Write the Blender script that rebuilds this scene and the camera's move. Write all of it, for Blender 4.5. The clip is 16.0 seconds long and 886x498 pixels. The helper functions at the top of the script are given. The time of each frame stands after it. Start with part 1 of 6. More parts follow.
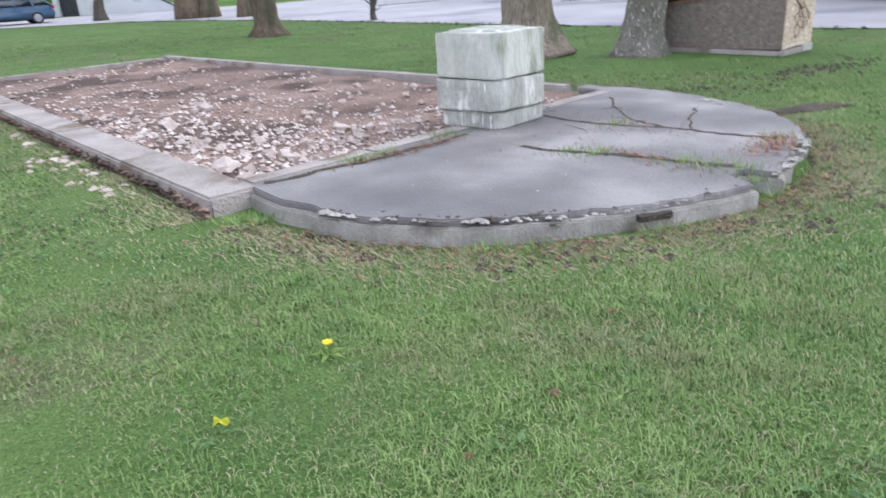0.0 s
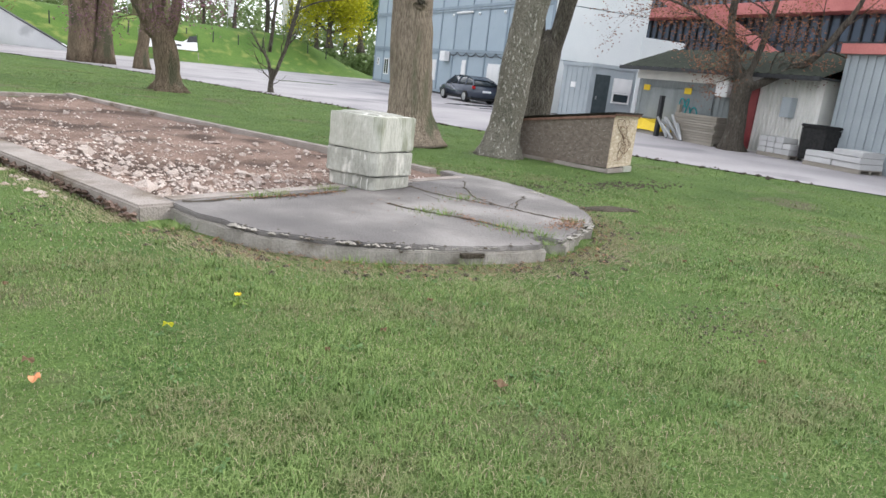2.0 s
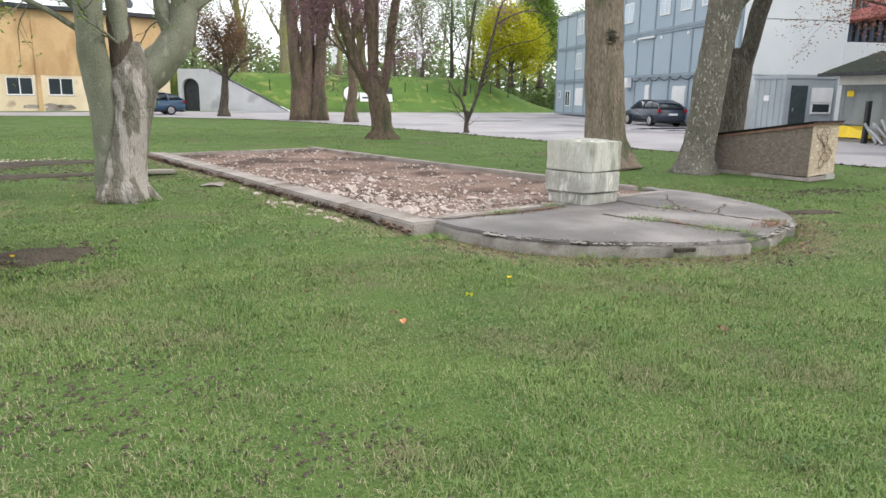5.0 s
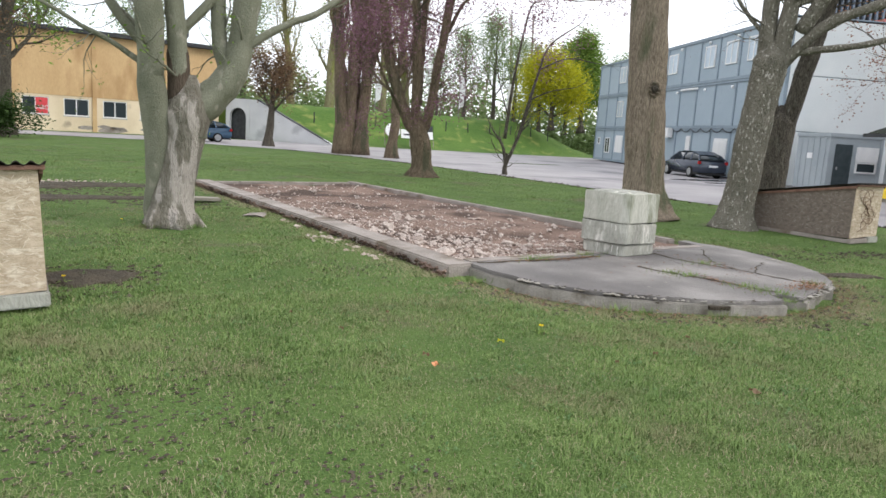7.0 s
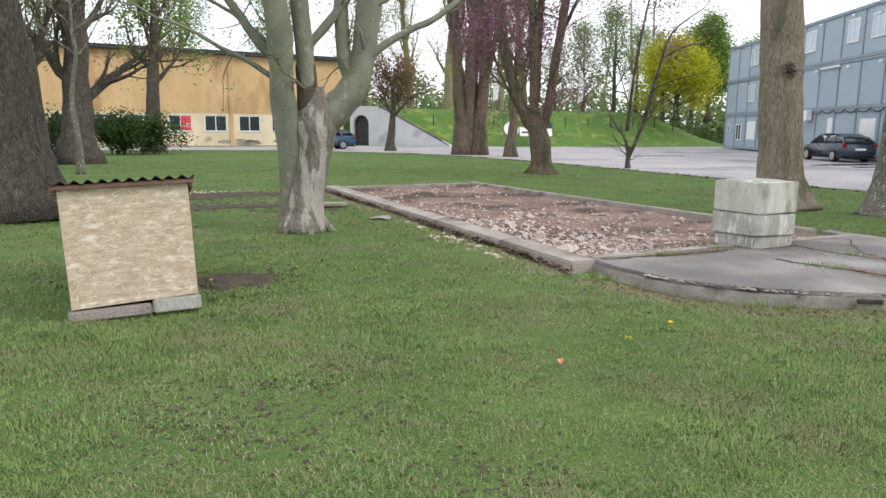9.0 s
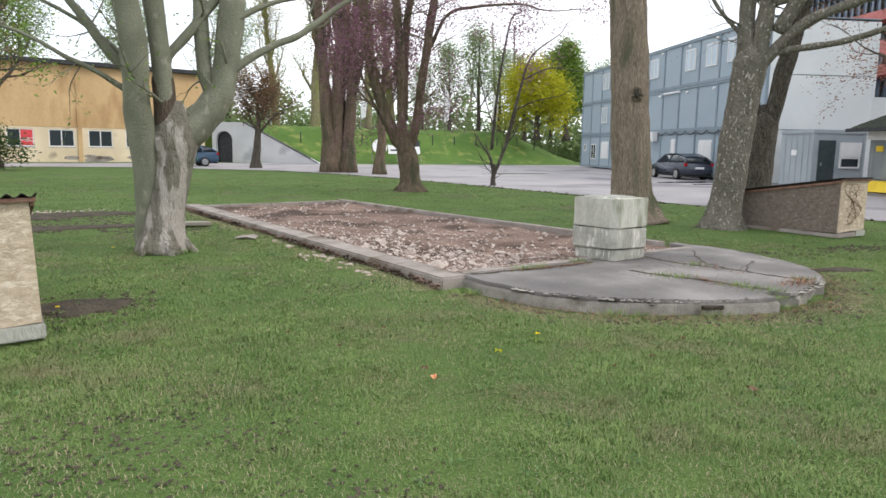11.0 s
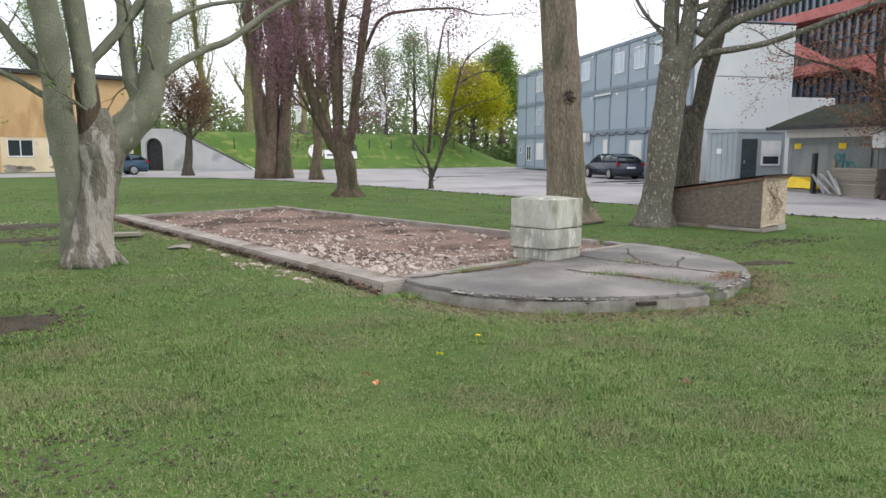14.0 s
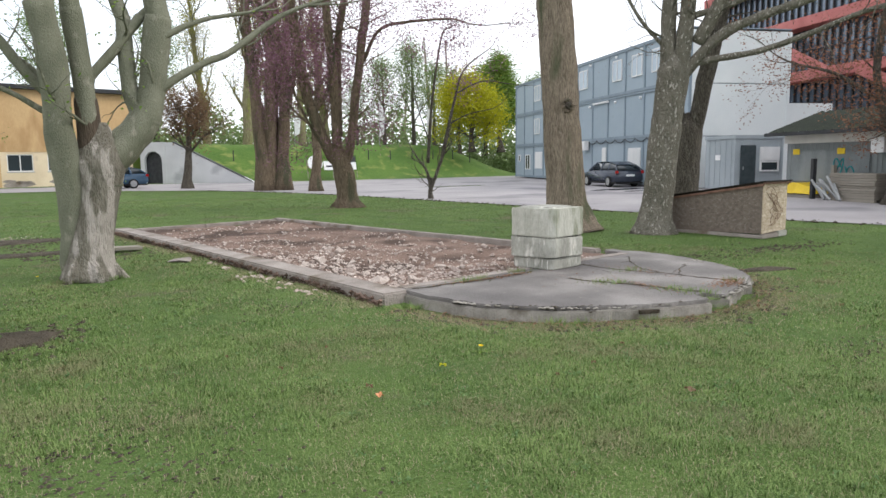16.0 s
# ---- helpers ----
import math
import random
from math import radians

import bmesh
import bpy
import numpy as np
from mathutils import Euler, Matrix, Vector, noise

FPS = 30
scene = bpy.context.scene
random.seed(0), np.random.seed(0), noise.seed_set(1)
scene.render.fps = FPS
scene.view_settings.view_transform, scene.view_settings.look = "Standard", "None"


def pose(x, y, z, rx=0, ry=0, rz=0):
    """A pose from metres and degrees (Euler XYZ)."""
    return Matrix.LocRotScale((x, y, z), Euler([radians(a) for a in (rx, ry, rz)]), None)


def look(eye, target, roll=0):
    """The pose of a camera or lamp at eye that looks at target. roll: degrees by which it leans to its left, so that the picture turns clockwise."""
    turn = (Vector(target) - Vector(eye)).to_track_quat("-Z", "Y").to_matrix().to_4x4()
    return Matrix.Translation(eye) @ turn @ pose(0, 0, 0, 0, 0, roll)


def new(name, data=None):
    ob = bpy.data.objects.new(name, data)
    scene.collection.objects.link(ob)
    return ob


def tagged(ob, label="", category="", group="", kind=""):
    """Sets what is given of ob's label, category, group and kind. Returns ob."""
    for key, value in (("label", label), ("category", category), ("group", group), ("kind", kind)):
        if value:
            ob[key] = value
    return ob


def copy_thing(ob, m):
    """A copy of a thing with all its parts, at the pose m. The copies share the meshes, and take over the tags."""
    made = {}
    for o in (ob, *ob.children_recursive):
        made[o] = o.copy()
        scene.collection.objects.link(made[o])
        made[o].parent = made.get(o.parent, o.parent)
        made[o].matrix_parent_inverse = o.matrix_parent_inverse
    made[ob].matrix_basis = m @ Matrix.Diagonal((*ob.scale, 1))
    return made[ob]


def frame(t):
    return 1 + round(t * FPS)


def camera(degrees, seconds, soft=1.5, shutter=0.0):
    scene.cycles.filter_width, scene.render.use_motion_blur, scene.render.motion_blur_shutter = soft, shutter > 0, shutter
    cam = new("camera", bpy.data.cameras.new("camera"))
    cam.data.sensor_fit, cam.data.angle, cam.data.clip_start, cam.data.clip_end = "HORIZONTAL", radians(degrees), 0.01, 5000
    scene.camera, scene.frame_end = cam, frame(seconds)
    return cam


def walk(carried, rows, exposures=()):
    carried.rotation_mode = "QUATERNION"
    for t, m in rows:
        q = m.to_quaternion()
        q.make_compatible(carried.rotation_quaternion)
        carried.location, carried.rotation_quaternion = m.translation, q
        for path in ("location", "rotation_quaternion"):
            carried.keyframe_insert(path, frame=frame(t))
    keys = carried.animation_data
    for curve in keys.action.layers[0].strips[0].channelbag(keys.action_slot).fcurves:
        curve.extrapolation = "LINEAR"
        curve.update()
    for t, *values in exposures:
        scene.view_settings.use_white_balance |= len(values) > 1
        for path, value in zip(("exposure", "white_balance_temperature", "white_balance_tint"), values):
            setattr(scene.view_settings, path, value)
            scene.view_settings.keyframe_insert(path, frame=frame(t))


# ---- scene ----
cam = camera(64.0, 16.0, shutter=0.15)
PATH = [
    (0, (2.267, 2.119, 1.477), (3.287, 3.679, 0.753), -3.3),
    (0.5, (2.063, 1.813, 1.508), (2.917, 3.541, 0.975), 2.0),
    (1, (1.942, 1.434, 1.521), (3.145, 2.918, 0.929), 5.8),
    (1.5, (1.565, 1.087, 1.563), (2.903, 2.463, 0.998), 5.3),
    (2, (1.269, 0.728, 1.544), (2.617, 2.125, 1.061), 6.5),
    (2.5, (0.938, 0.51, 1.6), (2.284, 1.913, 1.134), 7.3),
    (3, (0.617, 0.351, 1.589), (1.883, 1.813, 1.081), 1.8),
    (3.5, (0.49, 0.254, 1.56), (1.518, 1.853, 0.939), 2.6),
    (4, (0.308, 0.074, 1.567), (1.186, 1.821, 1.148), 4.4),
    (4.2, (0.168, -0.003, 1.534), (1.081, 1.714, 1.065), 0.3),
    (6.3, (-0.039, -0.261, 1.639), (0.93, 1.463, 1.342), 2.4),
    (6.5, (-0.041, -0.252, 1.655), (0.895, 1.49, 1.357), 2.0),
    (7, (-0.061, -0.267, 1.621), (0.804, 1.507, 1.298), 3.6),
    (7.5, (-0.077, -0.204, 1.604), (0.628, 1.634, 1.246), 2.5),
    (8, (-0.065, -0.227, 1.604), (0.475, 1.665, 1.245), 0.9),
    (8.2, (-0.1, -0.314, 1.63), (0.433, 1.58, 1.275), 0.6),
    (10.3, (-0.067, -0.281, 1.612), (0.632, 1.567, 1.301), 1.2),
    (10.5, (-0.077, -0.276, 1.613), (0.681, 1.548, 1.302), 1.6),
    (11, (-0.087, -0.295, 1.623), (0.8, 1.475, 1.338), 1.0),
    (11.5, (-0.074, -0.29, 1.628), (0.948, 1.409, 1.362), 0.5),
    (12, (-0.072, -0.291, 1.629), (1.015, 1.368, 1.372), 0.6),
    (12.5, (-0.072, -0.292, 1.628), (1.035, 1.353, 1.365), 0.3),
    (13, (-0.073, -0.298, 1.623), (1.023, 1.353, 1.353), 0.2),
    (13.5, (-0.071, -0.293, 1.626), (1.003, 1.373, 1.36), 0.5),
    (14, (-0.081, -0.307, 1.632), (0.954, 1.382, 1.358), 0.1),
    (14.5, (-0.079, -0.28, 1.627), (0.919, 1.433, 1.361), 0.8),
    (15, (-0.077, -0.283, 1.635), (0.945, 1.415, 1.361), -0.0),
    (15.5, (-0.08, -0.287, 1.634), (0.951, 1.406, 1.367), -0.4),
    (16, (-0.085, -0.288, 1.637), (0.952, 1.404, 1.39), -0.6),
]
walk(cam, [(t, look(eye, target, roll)) for t, eye, target, roll in PATH], exposures=[(0, 0.78, 5600, 14), (0.6, 0.78, 5950, 13), (1.8, 0.74, 6250, 11), (3, 0.78, 6450, 10), (4.2, 0.76, 6450, 10), (6.5, 0.42, 6400, 10), (8, 0.5, 6350, 10), (11, 0.4, 6400, 10), (16, 0.36, 6400, 10)])

# ---- world and light ----
world = bpy.data.worlds.new("overcast_sky")
scene.world = world
world.use_nodes = True
wn, wl = world.node_tree.nodes, world.node_tree.links
wn.clear()
w_out, w_bg = wn.new("ShaderNodeOutputWorld"), wn.new("ShaderNodeBackground")
sky = wn.new("ShaderNodeTexSky")
sky.sky_type, sky.sun_disc = "NISHITA", False
SUN_ELEVATION, SUN_AZIMUTH = 38, 118  # degrees; azimuth clockwise from +y
sky.sun_elevation, sky.sun_rotation = radians(SUN_ELEVATION), radians(SUN_AZIMUTH)
sky_gain = wn.new("ShaderNodeMix")
sky_gain.data_type, sky_gain.blend_type = "RGBA", "MULTIPLY"
sky_gain.inputs[0].default_value = 1.0
sky_gain.inputs[7].default_value = (0.16, 0.16, 0.16, 1)
cloud_co, cloud_noise, cloud_ramp, cloud_mix = wn.new("ShaderNodeTexCoord"), wn.new("ShaderNodeTexNoise"), wn.new("ShaderNodeValToRGB"), wn.new("ShaderNodeMix")
cloud_noise.inputs["Scale"].default_value, cloud_noise.inputs["Detail"].default_value = 2.2, 5.0
cloud_ramp.color_ramp.elements[0].position, cloud_ramp.color_ramp.elements[1].position = 0.30, 0.52
cloud_ramp.color_ramp.elements[0].color, cloud_ramp.color_ramp.elements[1].color = (0.55, 0.55, 0.55, 1), (1, 1, 1, 1)
cloud_mix.data_type = "RGBA"
cloud_mix.inputs[7].default_value = (1.22, 1.24, 1.30, 1)
wl.new(cloud_co.outputs["Generated"], cloud_noise.inputs["Vector"])
wl.new(cloud_noise.outputs["Fac"], cloud_ramp.inputs[0])
wl.new(sky.outputs[0], sky_gain.inputs[6])
wl.new(cloud_ramp.outputs[0], cloud_mix.inputs[0])
wl.new(sky_gain.outputs[2], cloud_mix.inputs[6])
wl.new(cloud_mix.outputs[2], w_bg.inputs[0])
wl.new(w_bg.outputs[0], w_out.inputs[0])
w_bg.inputs[1].default_value = 1.0
sun = new("sun", bpy.data.lights.new("sun", "SUN"))
sun.data.energy, sun.data.angle, sun.data.color = 1.3, radians(14), (1.0, 0.95, 0.87)
_az, _el = radians(SUN_AZIMUTH), radians(SUN_ELEVATION)
sun.matrix_world = look((60 * math.sin(_az) * math.cos(_el), 60 * math.cos(_az) * math.cos(_el), 60 * math.sin(_el)), (0, 0, 0))


# ---- materials ----
def material(name, dark, light, scale=6.0, rough=0.85, bump=0.3, fine=60.0, spot=None, spot_scale=3.0, spot_at=0.62, metal=0.0, stretch=(1, 1, 1), island=0.0, each=0.0, spec=0.3, fine_mix=0.35, world_space=False, spot_soft=0.055):
    """Two tones broken up at two scales, with stains of a third and a fine relief."""
    m = bpy.data.materials.new(name)
    m.use_nodes = True
    n, l = m.node_tree.nodes, m.node_tree.links
    b = n["Principled BSDF"]
    b.inputs["Roughness"].default_value, b.inputs["Metallic"].default_value = rough, metal
    b.inputs["Specular IOR Level"].default_value = spec
    if world_space:
        co = n.new("ShaderNodeNewGeometry").outputs["Position"]
    else:
        co = n.new("ShaderNodeTexCoord").outputs["Object"]
    mp = n.new("ShaderNodeMapping")
    mp.inputs["Scale"].default_value = stretch
    l.new(co, mp.inputs[0])

    def noisy(s, detail=4.0, lo=0.35, hi=0.65):
        t, r = n.new("ShaderNodeTexNoise"), n.new("ShaderNodeMapRange")
        t.inputs["Scale"].default_value, t.inputs["Detail"].default_value = s, detail
        r.inputs[1].default_value, r.inputs[2].default_value = lo, hi
        l.new(mp.outputs[0], t.inputs["Vector"])
        l.new(t.outputs["Fac"], r.inputs[0])
        return r.outputs[0]

    def mixed(fac, a, c, blend="MIX"):
        x = n.new("ShaderNodeMix")
        x.data_type, x.blend_type = "RGBA", blend
        for key, val in ((0, fac), (6, a), (7, c)):
            if isinstance(val, (tuple, float, int)):
                x.inputs[key].default_value = (*val, 1) if isinstance(val, tuple) else val
            else:
                l.new(val, x.inputs[key])
        return x.outputs[2]

    coarse, fine_out = noisy(scale), noisy(fine, 3.0, 0.3, 0.7)
    blend = n.new("ShaderNodeMix")
    blend.inputs[0].default_value = fine_mix
    l.new(coarse, blend.inputs[2])
    l.new(fine_out, blend.inputs[3])
    fac = blend.outputs[0]
    if island or each:
        rnd = n.new("ShaderNodeNewGeometry").outputs["Random Per Island"] if island else n.new("ShaderNodeObjectInfo").outputs["Random"]
        b2 = n.new("ShaderNodeMix")
        b2.inputs[0].default_value = island or each
        l.new(fac, b2.inputs[2])
        l.new(rnd, b2.inputs[3])
        fac = b2.outputs[0]
    col = mixed(fac, dark, light)
    if spot:
        col = mixed(noisy(spot_scale, 5.0, spot_at - spot_soft, spot_at + spot_soft), col, spot)
    l.new(col, b.inputs["Base Color"])
    if bump:
        bp = n.new("ShaderNodeBump")
        bp.inputs["Strength"].default_value, bp.inputs["Distance"].default_value = min(bump, 1.0), 0.02 * max(1.0, bump)
        l.new(fine_out, bp.inputs["Height"])
        l.new(bp.outputs[0], b.inputs["Normal"])
    return m


GRASS = material("lawn_soil_and_thatch", (0.052, 0.105, 0.02), (0.13, 0.2, 0.048), 0.9, 0.95, 1.0, 55, (0.13, 0.125, 0.065), 0.6, 0.64, world_space=True, fine_mix=0.5)
BLADE = material("grass_blade", (0.063, 0.132, 0.028), (0.252, 0.335, 0.11), 1.5, 0.6, 0, 9, (0.205, 0.2, 0.1), 1.3, 0.6, island=0.55, spot_soft=0.09, world_space=True, spec=0.2)
STRAW = material("dry_grass", (0.21, 0.17, 0.1), (0.44, 0.39, 0.25), 2, 0.8, 0, 15, island=0.6)
FAR_GRASS = material("bank_grass", (0.045, 0.1, 0.015), (0.1, 0.17, 0.03), 0.35, 0.9, 0.9, 7, (0.16, 0.2, 0.05), 0.8, 0.6, world_space=True, fine_mix=0.5)
ASPHALT = material("pale_worn_asphalt", (0.26, 0.245, 0.25), (0.37, 0.35, 0.35), 0.35, 0.75, 0.3, 25, (0.2, 0.19, 0.2), 0.22, 0.6, world_space=True)
WET = material("wet_asphalt", (0.05, 0.05, 0.055), (0.09, 0.09, 0.095), 2, 0.12, 0.05, 20, spec=0.5)
SOIL = material("damp_soil", (0.04, 0.033, 0.024), (0.105, 0.086, 0.06), 4, 0.95, 0.9, 35)
PIT_DIRT = material("reddish_rubble_dirt", (0.125, 0.08, 0.06), (0.31, 0.218, 0.172), 1.1, 0.95, 1.0, 22, (0.085, 0.057, 0.043), 0.8, 0.54, fine_mix=0.5, world_space=True)
STONE = material("crushed_rubble", (0.3, 0.22, 0.18), (0.7, 0.62, 0.56), 8, 0.9, 0.5, 40, island=0.7)
STONE_EACH = material("rubble_lump", (0.33, 0.25, 0.21), (0.62, 0.54, 0.48), 8, 0.9, 0.5, 40, each=0.7)
CONCRETE = material("weathered_slab_concrete", (0.135, 0.124, 0.115), (0.3, 0.28, 0.262), 1.3, 0.75, 0.35, 45, (0.115, 0.106, 0.102), 0.75, 0.55, fine_mix=0.28, spot_soft=0.14, world_space=True)
KERB = material("kerb_concrete", (0.22, 0.19, 0.165), (0.4, 0.355, 0.32), 2.5, 0.9, 0.5, 50, (0.17, 0.135, 0.1), 1.7, 0.63, each=0.06, world_space=True)
SLAB_EDGE = material("crumbling_slab_edge", (0.19, 0.175, 0.15), (0.38, 0.355, 0.315), 3.0, 0.9, 0.3, 60, (0.13, 0.11, 0.085), 2.2, 0.64, fine_mix=0.4, world_space=True)
LIME = material("pale_lime_run", (0.55, 0.54, 0.49), (0.72, 0.71, 0.66), 8, 0.9, 0.2, 40)
BLOCK = material("pale_cast_concrete", (0.36, 0.36, 0.3), (0.64, 0.63, 0.57), 2.6, 0.85, 0.5, 30, (0.27, 0.28, 0.21), 2.6, 0.57, stretch=(1, 1, 0.35))
BLOCK_LOW = material("stained_cast_concrete", (0.24, 0.24, 0.205), (0.46, 0.455, 0.4), 4, 0.85, 0.5, 30, (0.66, 0.64, 0.58), 6, 0.62, stretch=(1, 1, 0.45))
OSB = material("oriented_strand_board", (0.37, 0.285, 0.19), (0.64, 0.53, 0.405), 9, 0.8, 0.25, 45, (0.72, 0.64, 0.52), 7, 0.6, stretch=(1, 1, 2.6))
OSB_GREY = material("grey_brown_strand_board", (0.12, 0.095, 0.075), (0.22, 0.18, 0.15), 7, 0.9, 0.3, 40, (0.32, 0.28, 0.24), 9, 0.68, stretch=(1, 1.4, 2.4))
ROOF_DARK = material("bitumen_sheet", (0.02, 0.018, 0.016), (0.06, 0.05, 0.045), 8, 0.8, 0.4, 60)
ROOF_EDGE = material("brown_roof_batten", (0.14, 0.075, 0.055), (0.24, 0.14, 0.1), 8, 0.8, 0.3, 60)
BARK_LIMB = material("grey_green_smooth_bark", (0.135, 0.142, 0.098), (0.245, 0.246, 0.182), 3.2, 0.9, 0.6, 50, (0.31, 0.295, 0.235), 6, 0.66, stretch=(1.3, 1.3, 0.7), fine_mix=0.45)
BARK_FLECK = material("flecked_grey_bark", (0.12, 0.112, 0.085), (0.255, 0.235, 0.19), 4, 0.9, 2.0, 26, (0.47, 0.44, 0.385), 15, 0.62, stretch=(1.4, 1.4, 0.7), fine_mix=0.5, spot_soft=0.03)
BARK_SCAR = material("scarred_pale_bark", (0.15, 0.135, 0.1), (0.31, 0.285, 0.235), 6, 0.9, 2.0, 22, (0.5, 0.45, 0.4), 2.4, 0.53, stretch=(2.2, 2.2, 0.55), fine_mix=0.5, spot_soft=0.035)
WOOD_BARE = material("stripped_brown_wood", (0.075, 0.055, 0.04), (0.15, 0.115, 0.085), 5, 0.9, 1.2, 25, stretch=(2, 2, 0.4), fine_mix=0.5)
BARK_BROWN = material("furrowed_brown_bark", (0.15, 0.12, 0.088), (0.42, 0.345, 0.26), 5, 0.95, 2.4, 20, (0.13, 0.135, 0.08), 1.2, 0.62, stretch=(2.2, 2.2, 0.42), fine_mix=0.65)
BARK_RED = material("reddish_bark", (0.11, 0.082, 0.055), (0.3, 0.232, 0.16), 5, 0.95, 4.0, 20, (0.1, 0.1, 0.06), 1.0, 0.6, stretch=(1.8, 1.8, 0.35), fine_mix=0.6)
BARK_DARK = material("dark_bark", (0.05, 0.042, 0.033), (0.2, 0.175, 0.14), 6, 0.95, 4.0, 24, (0.24, 0.225, 0.19), 7, 0.66, stretch=(1.8, 1.8, 0.45), fine_mix=0.65)
BARK_MOSS = material("mossy_poplar_bark", (0.13, 0.12, 0.06), (0.3, 0.28, 0.16), 6, 0.95, 1.0, 30, (0.2, 0.21, 0.07), 1.0, 0.55, stretch=(1.8, 1.8, 0.4))


def leaf_material(name, dark, light):
    m = material(name, dark, light, 0.6, 0.6, 0, 5, island=0.7, spec=0.2, world_space=True)
    n, l = m.node_tree.nodes, m.node_tree.links
    tr, mx, out, b = n.new("ShaderNodeBsdfTranslucent"), n.new("ShaderNodeMixShader"), n["Material Output"], n["Principled BSDF"]
    l.new(b.inputs["Base Color"].links[0].from_socket, tr.inputs[0])
    mx.inputs[0].default_value = 0.35
    l.new(b.outputs[0], mx.inputs[1])
    l.new(tr.outputs[0], mx.inputs[2])
    l.new(mx.outputs[0], out.inputs[0])
    return m


LEAF_GREEN = leaf_material("spring_green_leaf", (0.1, 0.19, 0.03), (0.26, 0.36, 0.08))
# dulled grey-green: distance haze is mixed into this leaf colour
LEAF_PALE = leaf_material("hazed_grey_green_leaf", (0.13, 0.2, 0.07), (0.3, 0.38, 0.17))
LEAF_YELLOW = leaf_material("yellow_green_leaf", (0.3, 0.33, 0.015), (0.55, 0.52, 0.03))
LEAF_PURPLE = leaf_material("purple_plum_leaf", (0.15, 0.065, 0.1), (0.36, 0.2, 0.25))
LEAF_RUST = leaf_material("rusty_bud", (0.16, 0.07, 0.045), (0.32, 0.16, 0.09))
LEAF_BROWN = leaf_material("dry_brown_leaf", (0.13, 0.08, 0.05), (0.26, 0.17, 0.1))
LEAF_DARK = leaf_material("dark_evergreen", (0.02, 0.045, 0.012), (0.07, 0.12, 0.03))
LEAF_OLIVE = leaf_material("olive_catkin", (0.25, 0.24, 0.06), (0.42, 0.4, 0.13))
OCHRE = material("ochre_render", (0.46, 0.305, 0.15), (0.61, 0.43, 0.23), 0.5, 0.9, 0.15, 12, (0.36, 0.22, 0.1), 0.35, 0.62, stretch=(1, 1, 0.4))
CREAM = material("cream_render", (0.6, 0.49, 0.33), (0.76, 0.65, 0.47), 0.6, 0.9, 0.2, 12, (0.36, 0.29, 0.21), 0.7, 0.68)
BLUE_PANEL = material("grey_blue_panel", (0.29, 0.36, 0.415), (0.35, 0.42, 0.475), 0.6, 0.55, 0.06, 20, (0.23, 0.3, 0.345), 0.5, 0.62, each=0.4)
BLUE_RAIL = material("grey_blue_frame", (0.2, 0.255, 0.3), (0.26, 0.315, 0.36), 1.5, 0.55, 0.05, 20)
WHITE_PANEL = material("off_white_panel", (0.62, 0.66, 0.66), (0.72, 0.75, 0.74), 0.5, 0.6, 0.05, 15)
GREY_CONT = material("grey_container_paint", (0.29, 0.33, 0.35), (0.37, 0.41, 0.43), 0.9, 0.6, 0.08, 20)
WHITE = material("white_frame", (0.68, 0.69, 0.69), (0.8, 0.8, 0.79), 3, 0.5, 0.05, 30)
DARK_METAL = material("dark_metal", (0.02, 0.022, 0.025), (0.05, 0.052, 0.055), 6, 0.5, 0.1, 40)
GREY_METAL = material("galvanised_metal", (0.3, 0.31, 0.31), (0.42, 0.43, 0.43), 4, 0.45, 0.1, 40, metal=0.4)
DOOR_DARK = material("dark_green_door", (0.03, 0.045, 0.05), (0.06, 0.075, 0.08), 4, 0.5, 0.05, 30)
RED_BAND = material("salmon_red_concrete", (0.4, 0.13, 0.12), (0.55, 0.21, 0.19), 0.7, 0.8, 0.1, 15)
RED_DOOR = material("dark_red_paint", (0.17, 0.03, 0.035), (0.25, 0.05, 0.05), 3, 0.6, 0.1, 30)
RED_SIGN = material("red_sign", (0.55, 0.05, 0.06), (0.66, 0.08, 0.09), 3, 0.6, 0.0, 30)
SHED_GREY = material("grey_green_boards", (0.14, 0.16, 0.165), (0.26, 0.285, 0.285), 1.3, 0.8, 0.2, 30, stretch=(1, 1, 0.3))
SHED_WHITE = material("whitewashed_corrugation", (0.6, 0.6, 0.56), (0.75, 0.74, 0.7), 1.3, 0.8, 0.2, 30)
TILE = material("mossy_dark_roof_tile", (0.012, 0.016, 0.011), (0.042, 0.05, 0.034), 2.5, 0.9, 0.4, 30, (0.07, 0.085, 0.04), 1.5, 0.64, each=0.4)
RAMP_CONC = material("light_grey_concrete_wall", (0.5, 0.51, 0.52), (0.64, 0.65, 0.65), 0.5, 0.85, 0.15, 15, (0.42, 0.43, 0.44), 0.5, 0.64)
YELLOW = material("yellow_tarpaulin", (0.62, 0.42, 0.01), (0.8, 0.58, 0.03), 2, 0.5, 0.2, 20)
WOOD = material("grey_timber", (0.2, 0.18, 0.15), (0.36, 0.33, 0.28), 3, 0.9, 0.3, 40, stretch=(0.4, 3, 3), each=0.4)
CONC_BLOCK = material("pale_concrete_unit", (0.42, 0.42, 0.42), (0.58, 0.58, 0.57), 3, 0.9, 0.2, 40, each=0.4)
CAR_BLUE = material("blue_car_paint", (0.045, 0.095, 0.16), (0.055, 0.11, 0.18), 2, 0.25, 0, 20, spec=0.6)
CAR_DARK = material("dark_slate_car_paint", (0.035, 0.045, 0.065), (0.045, 0.055, 0.078), 2, 0.22, 0, 20, spec=0.6)
